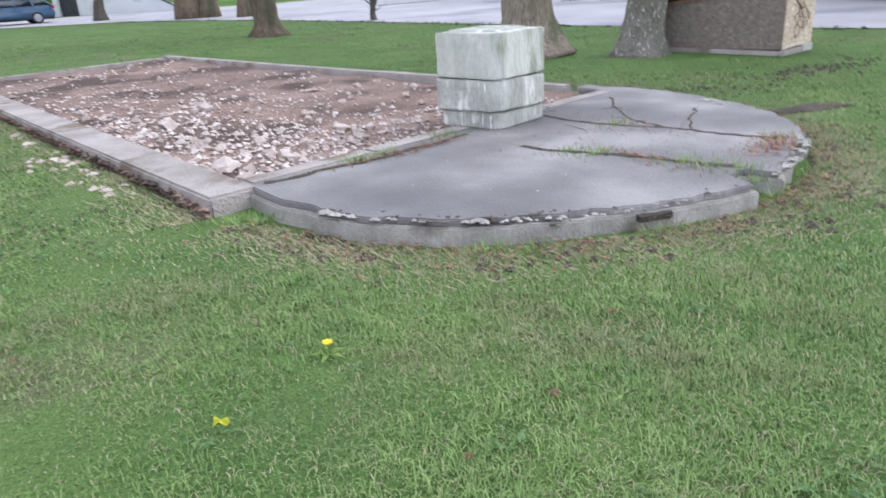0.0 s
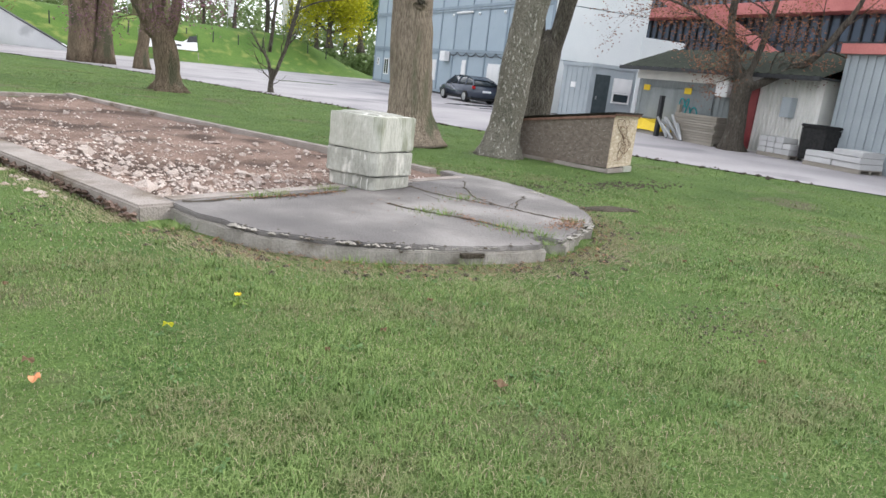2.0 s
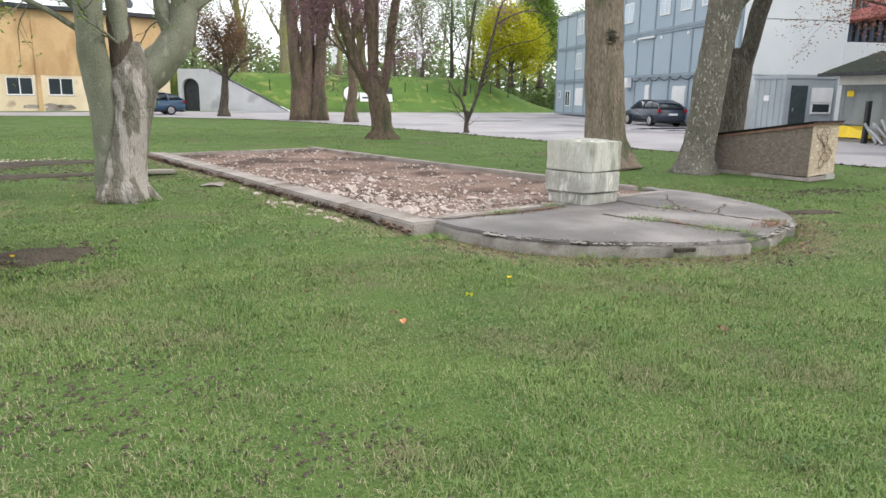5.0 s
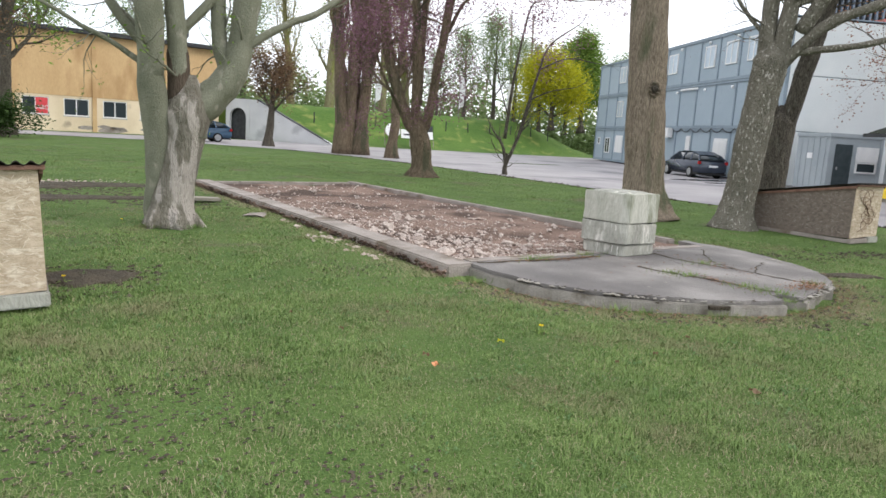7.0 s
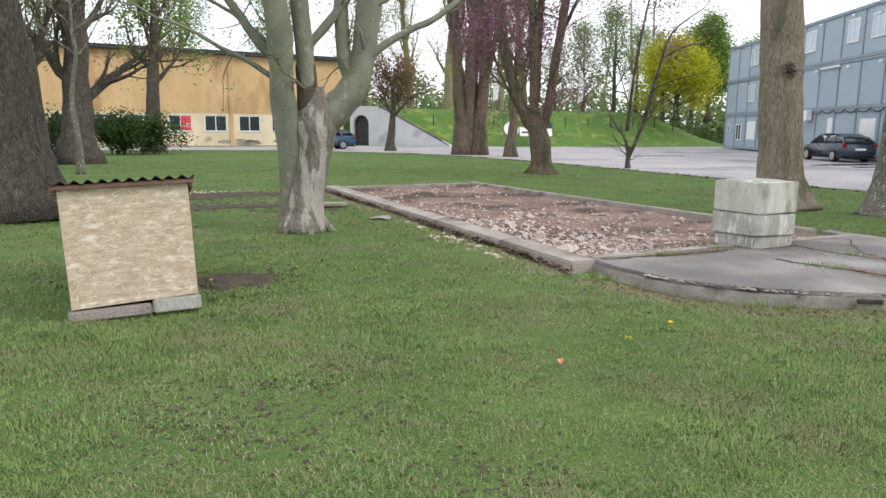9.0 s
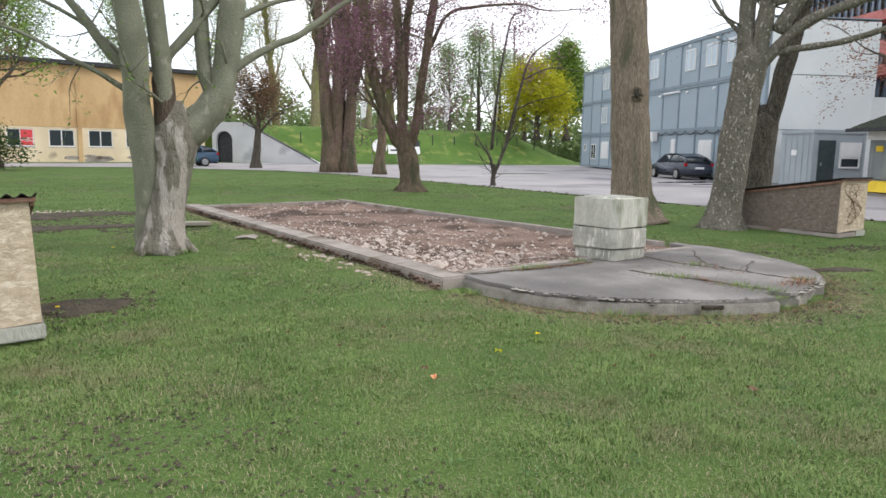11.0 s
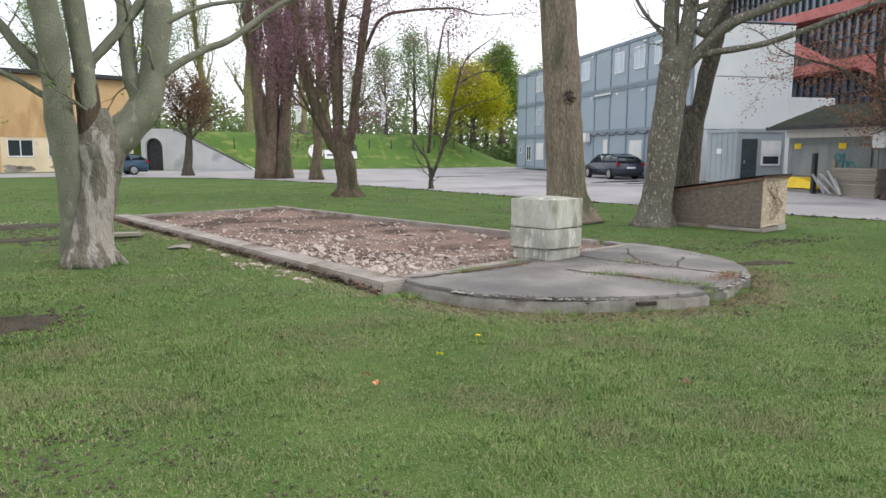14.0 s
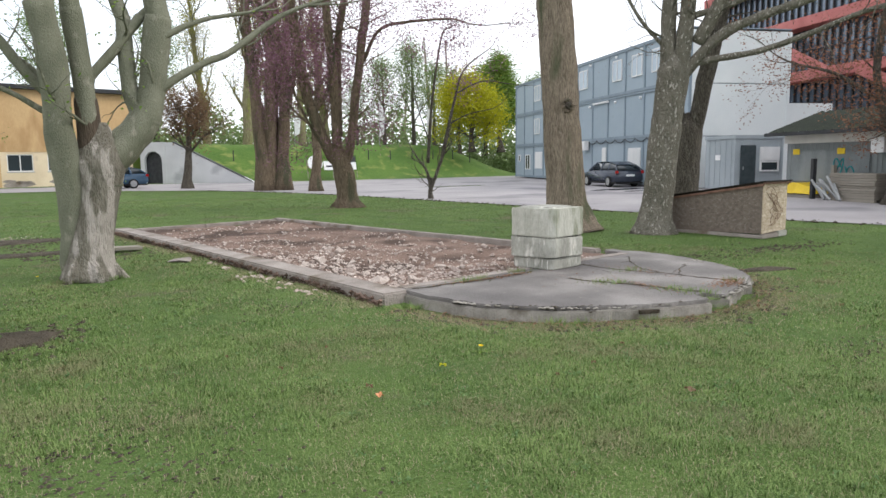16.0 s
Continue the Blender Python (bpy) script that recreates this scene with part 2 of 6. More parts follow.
RUBBER = material("tyre_rubber", (0.012, 0.012, 0.012), (0.03, 0.03, 0.03), 10, 0.85, 0.1, 40)
ALLOY = material("alloy_rim", (0.35, 0.36, 0.37), (0.5, 0.5, 0.51), 10, 0.35, 0.0, 40, metal=0.8)
LAMP_RED = material("red_lamp_lens", (0.3, 0.01, 0.012), (0.42, 0.02, 0.02), 10, 0.25, 0, 40)
DANDELION = material("dandelion_yellow", (0.8, 0.55, 0.0), (0.9, 0.7, 0.02), 10, 0.7, 0, 40)
FALLEN = material("orange_fallen_leaf", (0.45, 0.17, 0.07), (0.62, 0.3, 0.15), 10, 0.8, 0, 40)
TEAL_PAINT = material("teal_spray_paint", (0.02, 0.2, 0.22), (0.03, 0.3, 0.3), 10, 0.7, 0, 40)
GLASS = bpy.data.materials.new("window_glass")
GLASS.use_nodes = True
_g = GLASS.node_tree.nodes["Principled BSDF"]
_g.inputs["Base Color"].default_value, _g.inputs["Roughness"].default_value = (0.03, 0.04, 0.045, 1), 0.06
_g.inputs["Specular IOR Level"].default_value = 0.8
# pale blue base puts reflected sky and curtains into the pane colour
GLASS_BLUE = bpy.data.materials.new("sky_toned_glass")
GLASS_BLUE.use_nodes = True
_g = GLASS_BLUE.node_tree.nodes["Principled BSDF"]
_g.inputs["Base Color"].default_value, _g.inputs["Roughness"].default_value = (0.5, 0.58, 0.66, 1), 0.3
_g.inputs["Metallic"].default_value = 0.5
_g.inputs["Specular IOR Level"].default_value = 0.9

GLASS_DARK = bpy.data.materials.new("dark_office_glass")
GLASS_DARK.use_nodes = True
_g = GLASS_DARK.node_tree.nodes["Principled BSDF"]
_g.inputs["Base Color"].default_value, _g.inputs["Roughness"].default_value = (0.16, 0.2, 0.25, 1), 0.15
_g.inputs["Metallic"].default_value = 0.45

# ---- mesh helpers ----
class Shape:
    """Gathers faces and turns them into one mesh object."""

    def __init__(self):
        self.v, self.f = [], []

    def poly(self, pts):
        k = len(self.v)
        self.v += [tuple(p) for p in pts]
        self.f.append(tuple(range(k, k + len(pts))))
        return self

    def box(self, x0, y0, z0, x1, y1, z1):
        k = len(self.v)
        self.v += [(x, y, z) for z in (z0, z1) for x, y in ((x0, y0), (x1, y0), (x1, y1), (x0, y1))]
        self.f += [tuple(k + i for i in q) for q in ((3, 2, 1, 0), (4, 5, 6, 7), (0, 1, 5, 4), (1, 2, 6, 5), (2, 3, 7, 6), (3, 0, 4, 7))]
        return self

    def prism(self, outline, z0, z1, taper=1.0):
        """An upright prism over an outline given counterclockwise."""
        k, n = len(self.v), len(outline)
        cx, cy = sum(p[0] for p in outline) / n, sum(p[1] for p in outline) / n
        self.v += [(x, y, z0) for x, y in outline] + [(cx + (x - cx) * taper, cy + (y - cy) * taper, z1) for x, y in outline]
        self.f += [tuple(k + i for i in reversed(range(n))), tuple(k + n + i for i in range(n))]
        self.f += [(k + i, k + (i + 1) % n, k + n + (i + 1) % n, k + n + i) for i in range(n)]
        return self

    def slab_xz(self, outline, y0, y1):
        """A plate with its outline in x and z, from y0 to y1."""
        k, n = len(self.v), len(outline)
        self.v += [(x, y0, z) for x, z in outline] + [(x, y1, z) for x, z in outline]
        self.f += [tuple(k + i for i in range(n)), tuple(k + n + i for i in reversed(range(n)))]
        self.f += [(k + (i + 1) % n, k + i, k + n + i, k + n + (i + 1) % n) for i in range(n)]
        return self

    def tube(self, pts, radii, sides=8, rough=0.0, cap=True):
        pts = [Vector(p) for p in pts]
        k, n = len(self.v), len(pts)
        ref = Vector((0.31, 0.95, 0.05))
        for i, p in enumerate(pts):
            d = (pts[min(i + 1, n - 1)] - pts[max(i - 1, 0)]).normalized()
            a = d.cross(ref)
            a = (a if a.length > 0.05 else d.cross(Vector((1, 0, 0)))).normalized()
            b = d.cross(a)
            for s in range(sides):
                t = 2 * math.pi * s / sides
                r = radii[i]
                if rough:
                    q = p + (a * math.cos(t) + b * math.sin(t)) * r
                    r *= 1 + rough * noise.noise(Vector((q.x * 2.3, q.y * 2.3, q.z * 0.9)) * 1.4) + 0.5 * rough * noise.noise(q * 5.0)
                self.v.append(tuple(p + (a * math.cos(t) + b * math.sin(t)) * r))
        for i in range(n - 1):
            for s in range(sides):
                t = (s + 1) % sides
                self.f.append((k + i * sides + s, k + i * sides + t, k + (i + 1) * sides + t, k + (i + 1) * sides + s))
        if cap:
            self.f += [tuple(k + s for s in reversed(range(sides))), tuple(k + (n - 1) * sides + s for s in range(sides))]
        return self

    def lump(self, c, size, rng, flat=0.7):
        """A broken stone: an octahedron with shifted corners."""
        k = len(self.v)
        for d in ((1, 0, 0), (0, 1, 0), (-1, 0, 0), (0, -1, 0), (0, 0, 1), (0, 0, -1), (0.7, 0.6, 0.5), (-0.6, -0.7, 0.5)):
            self.v.append((c[0] + d[0] * size * rng.uniform(0.6, 1.1), c[1] + d[1] * size * rng.uniform(0.6, 1.1), c[2] + d[2] * size * flat * rng.uniform(0.6, 1.1)))
        self.f += [tuple(k + i for i in q) for q in ((0, 1, 6), (1, 4, 6), (4, 0, 6), (1, 2, 4), (2, 3, 7), (3, 4, 7), (4, 2, 7), (3, 0, 4), (1, 0, 5), (2, 1, 5), (3, 2, 5), (0, 3, 5))]
        return self

    def mesh(self, name, mat, bevel=0.0, smooth=False):
        me = bpy.data.meshes.new(name)
        me.from_pydata(self.v, [], self.f)
        if bevel:
            bm = bmesh.new()
            bm.from_mesh(me)
            bmesh.ops.bevel(bm, geom=[e for e in bm.edges if len(e.link_faces) == 2 and e.calc_face_angle(0) > 0.4], offset=bevel, segments=2, affect="EDGES", clamp_overlap=True)
            bm.to_mesh(me)
            bm.free()
        if smooth:
            me.polygons.foreach_set("use_smooth", [True] * len(me.polygons))
        me.materials.append(mat)
        return me

    def make(self, name, mat, parent=None, label="", bevel=0.0, smooth=False, m=None):
        ob = new(name, self.mesh(name, mat, bevel, smooth))
        if parent is not None:
            ob.parent = parent
        if m is not None:
            ob.matrix_basis = m
        if label:
            ob["label"] = label
        return ob


def S():
    return Shape()


def thing(name, m, label, category, group="", kind=""):
    ob = new(name)
    ob.empty_display_size = 0.2
    ob.matrix_basis = m
    return tagged(ob, label, category, group, kind)


def shared(name, me, parent, m):
    ob = new(name, me)
    ob.parent = parent
    ob.matrix_basis = m
    return ob


def inside(x, y, outline):
    hit = False
    for (ax, ay), (bx, by) in zip(outline, outline[1:] + outline[:1]):
        if (ay > y) != (by > y) and x < (bx - ax) * (y - ay) / (by - ay) + ax:
            hit = not hit
    return hit


def smooth_path(pts, steps=5):
    """A Catmull-Rom curve through the points."""
    pts = [Vector(p) for p in pts]
    ext = [2 * pts[0] - pts[1]] + pts + [2 * pts[-1] - pts[-2]]
    out = []
    for i in range(1, len(ext) - 2):
        a, b, c, d = ext[i - 1 : i + 3]
        for s in range(steps):
            t = s / steps
            out.append(0.5 * ((2 * b) + (c - a) * t + (2 * a - 5 * b + 4 * c - d) * t * t + (3 * b - a - 3 * c + d) * t ** 3))
    return out + [pts[-1]]


# ---- ground plan ----
SLAB_TOP = 0.13
PIT = [(3.5, 6.88), (8.85, 7.5), (6.33, 18.9), (1.98, 18.1)]  # outer corners of the kerbs: near west, near east, far east, far west
SLAB_C, SLAB_R = (6.25, 7.17), 2.53
ROAD_EDGE = [(21.5, -40), (20.6, -6), (18.7, 4.5), (17.7, 8.3), (17.1, 10.8), (16.05, 16.3), (15.3, 22), (14.7, 27), (14.2, 31), (12.9, 37), (10.2, 43.3), (3, 49), (-8, 49.5), (-45, 44)]
ROAD = ROAD_EDGE + [(-45, 47.5), (-12, 55.5), (10, 60), (20, 59), (60, 59), (75, 30), (60, -40)]
LAWN = ROAD_EDGE + [(-60, 44), (-60, -40)]

# ---- ground ----
def ground_height(x, y):
    # the lawn dips a little along the front of the slab
    r = math.hypot(x - SLAB_C[0], y - SLAB_C[1])
    dip = 0.025 * math.exp(-(((r - 2.6) / 0.7) ** 2)) * (1 if y < 8.3 else 0)
    return 0.035 * noise.noise(Vector((x * 0.35, y * 0.35, 3.1))) + 0.012 * noise.noise(Vector((x * 1.7, y * 1.7, 0.2))) - dip


def make_ground():
    """One sheet: a fine middle and a coarse rim that reaches the horizon."""
    xs = [-900, -300, -120, -60, -30] + [-12 + 0.5 * i for i in range(65)] + [26, 35, 60, 120, 300, 900]
    ys = [-900, -300, -80, -20, -5] + [-2 + 0.5 * i for i in range(53)] + [30, 40, 60, 90, 150, 300, 900]
    s = S()
    s.v = []
    for y in ys:
        for x in xs:
            near = -12 < x < 14 and -2 < y < 24
            low = inside(x, y, PIT_IN) if near else False
            s.v.append((x, y, -0.12 if low else (ground_height(x, y) if near else 0.0)))
    w = len(xs)
    s.f = [(j * w + i, j * w + i + 1, (j + 1) * w + i + 1, (j + 1) * w + i) for j in range(len(ys) - 1) for i in range(w - 1)]
    return tagged(s.make("ground", GRASS, smooth=True), "uneven spring lawn with bare soil patches", "lawn", kind="structure")


def inset(outline, d):
    out, n = [], len(outline)
    for i in range(n):
        p, a, b = (Vector(outline[j % n]) for j in (i, i - 1, i + 1))
        u, v = (p - a).normalized(), (b - p).normalized()
        nu, nv = Vector((-u.y, u.x)), Vector((-v.y, v.x))
        q = p + (nu + nv) * d / (1 + nu.dot(nv))
        out.append((q.x, q.y))
    return out


PIT_IN = inset(PIT, 0.32)
make_ground()
tagged(S().poly([(x, y, 0.02) for x, y in ROAD]).make("road", ASPHALT), "pale worn asphalt yard and road", "road", kind="structure")
_puddle = S()
for _cx, _cy, _rx, _ry in ((28.6, 27.2, 2.6, 0.8), (24.5, 38, 2.4, 0.5), (27.2, 25.2, 1.2, 0.4)):
    _puddle.poly([(_cx + _rx * math.cos(a) * (1 + 0.25 * math.sin(3 * a + _cx)), _cy + _ry * math.sin(a) * (1 + 0.2 * math.cos(2 * a)), 0.026) for a in [k * math.tau / 20 for k in range(20)]])
tagged(_puddle.make("puddle", WET), "wet dark patches on the asphalt", "puddle", kind="structure")


def road_verge():
    """Dark clods of earth along the edge of the lawn."""
    rng, s = random.Random(5), S()
    for (ax, ay), (bx, by) in zip(ROAD_EDGE[1:10], ROAD_EDGE[2:11]):
        n = int(math.hypot(bx - ax, by - ay) / 0.09)
        for i in range(n):
            t = (i + rng.random()) / n
            x, y = ax + (bx - ax) * t + rng.gauss(0, 0.16), ay + (by - ay) * t + rng.gauss(0, 0.16)
            if noise.noise(Vector((x * 0.8, y * 0.8, 2))) > -0.08:
                s.lump((x, y, 0.012), rng.uniform(0.025, 0.1), rng, 0.5)
    tagged(s.make("verge_soil", SOIL), "dark crumbly earth along the lawn edge", "soil", kind="stuff")


road_verge()


def bank():
    """The grass bank behind the yard, falling away at its east end."""
    s, nx, ny = S(), 60, 16
    for j in range(ny + 1):
        for i in range(nx + 1):
            x, v = -12 + 60 * i / nx, j / ny
            y = 57.6 + 9.5 * v + (22 if j == ny else 0)
            top = 3.3 * min(1, max(0, (47.5 - x) / 8)) ** 0.8
            if x < 17.5:
                y = max(y, 57.6 + (17.5 - x) * 0.93 + 0.25) if x > 10.5 else y + 12
            z = top * (0.5 - 0.5 * math.cos(math.pi * min(1, v * 1.15))) + 0.12 * noise.noise(Vector((x * 0.4, y * 0.5, 0)))
            s.v.append((x, y, z - 0.08 if j == 0 else z))
    s.f = [(j * (nx + 1) + i, j * (nx + 1) + i + 1, (j + 1) * (nx + 1) + i + 1, (j + 1) * (nx + 1) + i) for j in range(ny) for i in range(nx)]
    tagged(s.make("grass_bank", FAR_GRASS, smooth=True), "steep bright green grass bank behind the yard", "bank", kind="structure")


bank()


# ---- slab, pit and kerbs ----
def slab():
    rng = random.Random(3)
    outline = []
    for k in range(128):
        a = radians(194 + (22 + 360 - 194) * k / 127)
        r = SLAB_R + 0.03 * math.sin(7 * a) + 0.05 * noise.noise(Vector((a * 9, 1, 0))) + rng.uniform(-0.016, 0.016) - (0.2 if 272 < math.degrees(a) % 360 < 277 else 0.05 if 286 < math.degrees(a) % 360 < 302 else 0)
        outline.append((SLAB_C[0] + r * math.cos(a), SLAB_C[1] + r * math.sin(a)))
    outline += [(8.62, 8.38), (8.4, 8.36), (8.36, 7.93), (3.78, 7.2)]
    root = thing("concrete_slab", pose(0, 0, 0), "cracked grey concrete slab with a rounded broken edge", "slab")
    lower = S().prism(outline, -0.15, SLAB_TOP - 0.045)
    lower.make("base", SLAB_EDGE, root, "pale crumbling slab edge", bevel=0.012)
    top = [(SLAB_C[0] + (x - SLAB_C[0]) * (0.988 + 0.016 * noise.noise(Vector((x * 5, y * 5, 0)))), SLAB_C[1] + (y - SLAB_C[1]) * (0.986 + 0.02 * noise.noise(Vector((x * 6, y * 6, 5))))) for x, y in outline]
    S().prism(top, SLAB_TOP - 0.05, SLAB_TOP).make("screed", CONCRETE, root, "dark worn screed", bevel=0.01)
    # cracks filled with soil
    for pts, w in (([(6.93, 7.3), (6.95, 6.78), (7.25, 6.03), (7.35, 5.56), (7.52, 5.2)], 0.018), ([(5.95, 6.5), (6.02, 6.17), (6.3, 5.68), (6.45, 5.2), (6.55, 4.95)], 0.03), ([(3.95, 6.98), (4.53, 7.0), (5.28, 7.08), (5.9, 7.2)], 0.03), ([(8.05, 7.5), (7.6, 7.0), (7.3, 6.5), (7.25, 6.03)], 0.01), ([(8.2, 6.5), (7.7, 6.2), (7.3, 5.9)], 0.01)):
        path, s = smooth_path([(x, y, 0) for x, y in pts], 7), S()
        path = [p + Vector((rng.uniform(-0.02, 0.02), rng.uniform(-0.03, 0.03), 0)) for p in path]
        for p, q in zip(path, path[1:]):
            d = (q - p).normalized()
            o = Vector((-d.y, d.x, 0)) * w * rng.uniform(0.5, 1.3)
            s.poly([(*(p - o).xy, SLAB_TOP + 0.004), (*(q - o).xy, SLAB_TOP + 0.004), (*(q + o).xy, SLAB_TOP + 0.006), (*(p + o).xy, SLAB_TOP + 0.006)])
        s.make("crack_fill", SOIL, root, "soil-filled crack")
    chips, pits = S(), S()
    for k in range(150):
        a = radians(rng.choice((rng.uniform(205, 252), rng.uniform(205, 252), rng.uniform(280, 304), rng.uniform(196, 360))))
        r = SLAB_R - abs(rng.gauss(0, 0.05)) + 0.01
        chips.lump((SLAB_C[0] + r * math.cos(a), SLAB_C[1] + r * math.sin(a), SLAB_TOP - 0.014), rng.uniform(0.012, 0.045), rng, 0.4)
    for k in range(46):  # dark pockets where the crust has broken off
        a = radians(rng.gauss(229, 9) if k < 34 else rng.uniform(240, 304))
        r = SLAB_R - rng.uniform(0.0, 0.13)
        pits.lump((SLAB_C[0] + r * math.cos(a), SLAB_C[1] + r * math.sin(a), SLAB_TOP - rng.choice((0.004, 0.03, 0.05)) * (r > SLAB_R - 0.03) - 0.002), rng.uniform(0.012, 0.034), rng, 0.25)
    chips.make("crumbled_edge", SLAB_EDGE, root, "crumbled concrete bits along the edge")
    pits.make("broken_pocket", SOIL, root, "dark pockets in the broken crust")
    flakes = S()
    for k in range(26):
        x, y, r = rng.uniform(4.4, 8.3), rng.uniform(5.2, 7.4), rng.uniform(0.006, 0.02)
        if math.hypot(x - SLAB_C[0], y - SLAB_C[1]) < SLAB_R - 0.2:
            flakes.lump((x, y, SLAB_TOP + 0.002), r, rng, 0.25)
    for k in range(7):
        flakes.lump((8.5 + rng.uniform(-0.25, 0.1), 6.6 + rng.uniform(-0.15, 0.15), SLAB_TOP + 0.002), rng.uniform(0.03, 0.08), rng, 0.15)
    flakes.make("mortar_flake", SLAB_EDGE, root, "pale mortar crumbs on the slab")
    # no hollow is cut: a dark box gives the recess its shade
    hole = S()
    hole.box(-0.11, 0, 0.04, 0.11, 0.05, 0.078)
    hole.make("recess", SOIL, root, "dark box for the shade of a recess in the slab edge", m=pose(SLAB_C[0] + (SLAB_R + 0.012) * math.cos(radians(253)), SLAB_C[1] + (SLAB_R + 0.012) * math.sin(radians(253)), 0, 0, 0, 253 + 90))
    return root


slab()


def kerbs():
    def run(a, b, width, height, pieces, root, base=-0.1):
        a, b = Vector(a), Vector(b)
        d = (b - a) / pieces
        ang = math.degrees(math.atan2(d.y, d.x))
        rng = random.Random(int(a.x * 100))
        for i in range(pieces):
            L = d.length - 0.004
            me = S().box(0, 0, base, L, width, height).mesh("kerb_stone", KERB, bevel=0.02)
            p = a + d * i
            shared("kerb_stone", me, root, pose(p.x, p.y, rng.uniform(-0.004, 0.002), rng.uniform(-0.4, 0.4), rng.uniform(-0.1, 0.1), ang + rng.uniform(-0.06, 0.06)))

    sw, se, ne, nw = PIT
    west = thing("kerb_wall", pose(0, 0, 0), "low pale concrete kerb wall, chipped, stained along its foot", "kerb", "kerbs round the pit")
    run(nw, sw, 0.38, SLAB_TOP - 0.005, 3, west)
    foot = S()
    rng = random.Random(8)
    n, d = 520, Vector(sw) - Vector(nw)
    for i in range(n):
        p = Vector(nw) + d * ((i + rng.random()) / n)
        foot.lump((p.x + rng.uniform(-0.03, 0.0), p.y, rng.uniform(-0.01, 0.075)), rng.uniform(0.02, 0.055), rng, 0.7)
    foot.make("crumbled_foot", PIT_DIRT, west, "rough brown crumbled footing")
    north = thing("kerb_wall", pose(0, 0, 0), "narrow concrete kerb at the far end of the pit", "kerb", "kerbs round the pit")
    run(ne, nw, 0.2, SLAB_TOP - 0.04, 4, north)
    east = thing("kerb_wall", pose(0, 0, 0), "narrow concrete kerb with brown inner face along the pit", "kerb", "kerbs round the pit")
    run(Vector(se) + (Vector(ne) - Vector(se)) * 0.1, ne, 0.2, SLAB_TOP - 0.02, 3, east)
    south = thing("kerb_wall", pose(0, 0, 0), "flush concrete kerb between pit and slab", "kerb", "kerbs round the pit")
    run((3.86, 7.01), (8.36, 7.74), 0.2, SLAB_TOP + 0.008, 4, south)


kerbs()


def pit_height(x, y):
    return 0.03 + 0.06 * noise.noise(Vector((x * 0.7, y * 0.7, 9))) + 0.03 * noise.noise(Vector((x * 2.5, y * 2.5, 1)))


def rubble_pit():
    root = thing("rubble_pit", pose(0, 0, 0), "pit filled with reddish dirt and broken pale rubble", "rubble")
    sw, se, ne, nw = (Vector(p) for p in inset(PIT, 0.1))
    s, nx, ny = S(), 40, 80
    for j in range(ny + 1):
        for i in range(nx + 1):
            u, v = i / nx, j / ny
            p = sw * (1 - u) * (1 - v) + se * u * (1 - v) + ne * u * v + nw * (1 - u) * v
            s.v.append((p.x, p.y, pit_height(p.x, p.y)))
    s.f = [(j * (nx + 1) + i, j * (nx + 1) + i + 1, (j + 1) * (nx + 1) + i + 1, (j + 1) * (nx + 1) + i) for j in range(ny) for i in range(nx)]
    s.make("dirt", PIT_DIRT, root, "uneven reddish brown dirt", smooth=True)
    rng = random.Random(11)
    inner = inset(PIT, 0.36)
    lumps = []
    for k in range(6):
        lumps.append(S().lump((0, 0, 0), 1.0, rng, 0.7).mesh("stone", STONE_EACH))
    small, placed = S(), 0
    for k in range(15000):
        u, v = rng.random(), rng.random() ** 1.4
        p = sw * (1 - u) * (1 - v) + se * u * (1 - v) + ne * u * v + nw * (1 - u) * v
        # rubble lies thickest along the west kerb and the near corner
        heap = math.exp(-(((u - 0.12) / 0.33) ** 2)) * math.exp(-((v / 0.4) ** 2)) + 0.22 * max(0, noise.noise(Vector((p.x * 0.9, p.y * 0.9, 4)))) + 0.05
        if not inside(p.x, p.y, inner) or rng.random() > heap * 1.15:
            continue
        z = pit_height(p.x, p.y)
        size = min(0.13, 0.021 * math.exp(rng.gauss(0, 0.6)))
        if size > 0.05 and placed < 260:
            placed += 1
            shared("stone", lumps[k % 6], root, pose(p.x, p.y, z + size * 0.2, rng.uniform(0, 30), rng.uniform(0, 30), rng.uniform(0, 360)) @ Matrix.Scale(size, 4))
        else:
            small.lump((p.x, p.y, z + size * 0.2), min(size, 0.06), rng)
    tagged(small.make("gravel", STONE, root, "broken pale gravel"), kind="stuff")


rubble_pit()


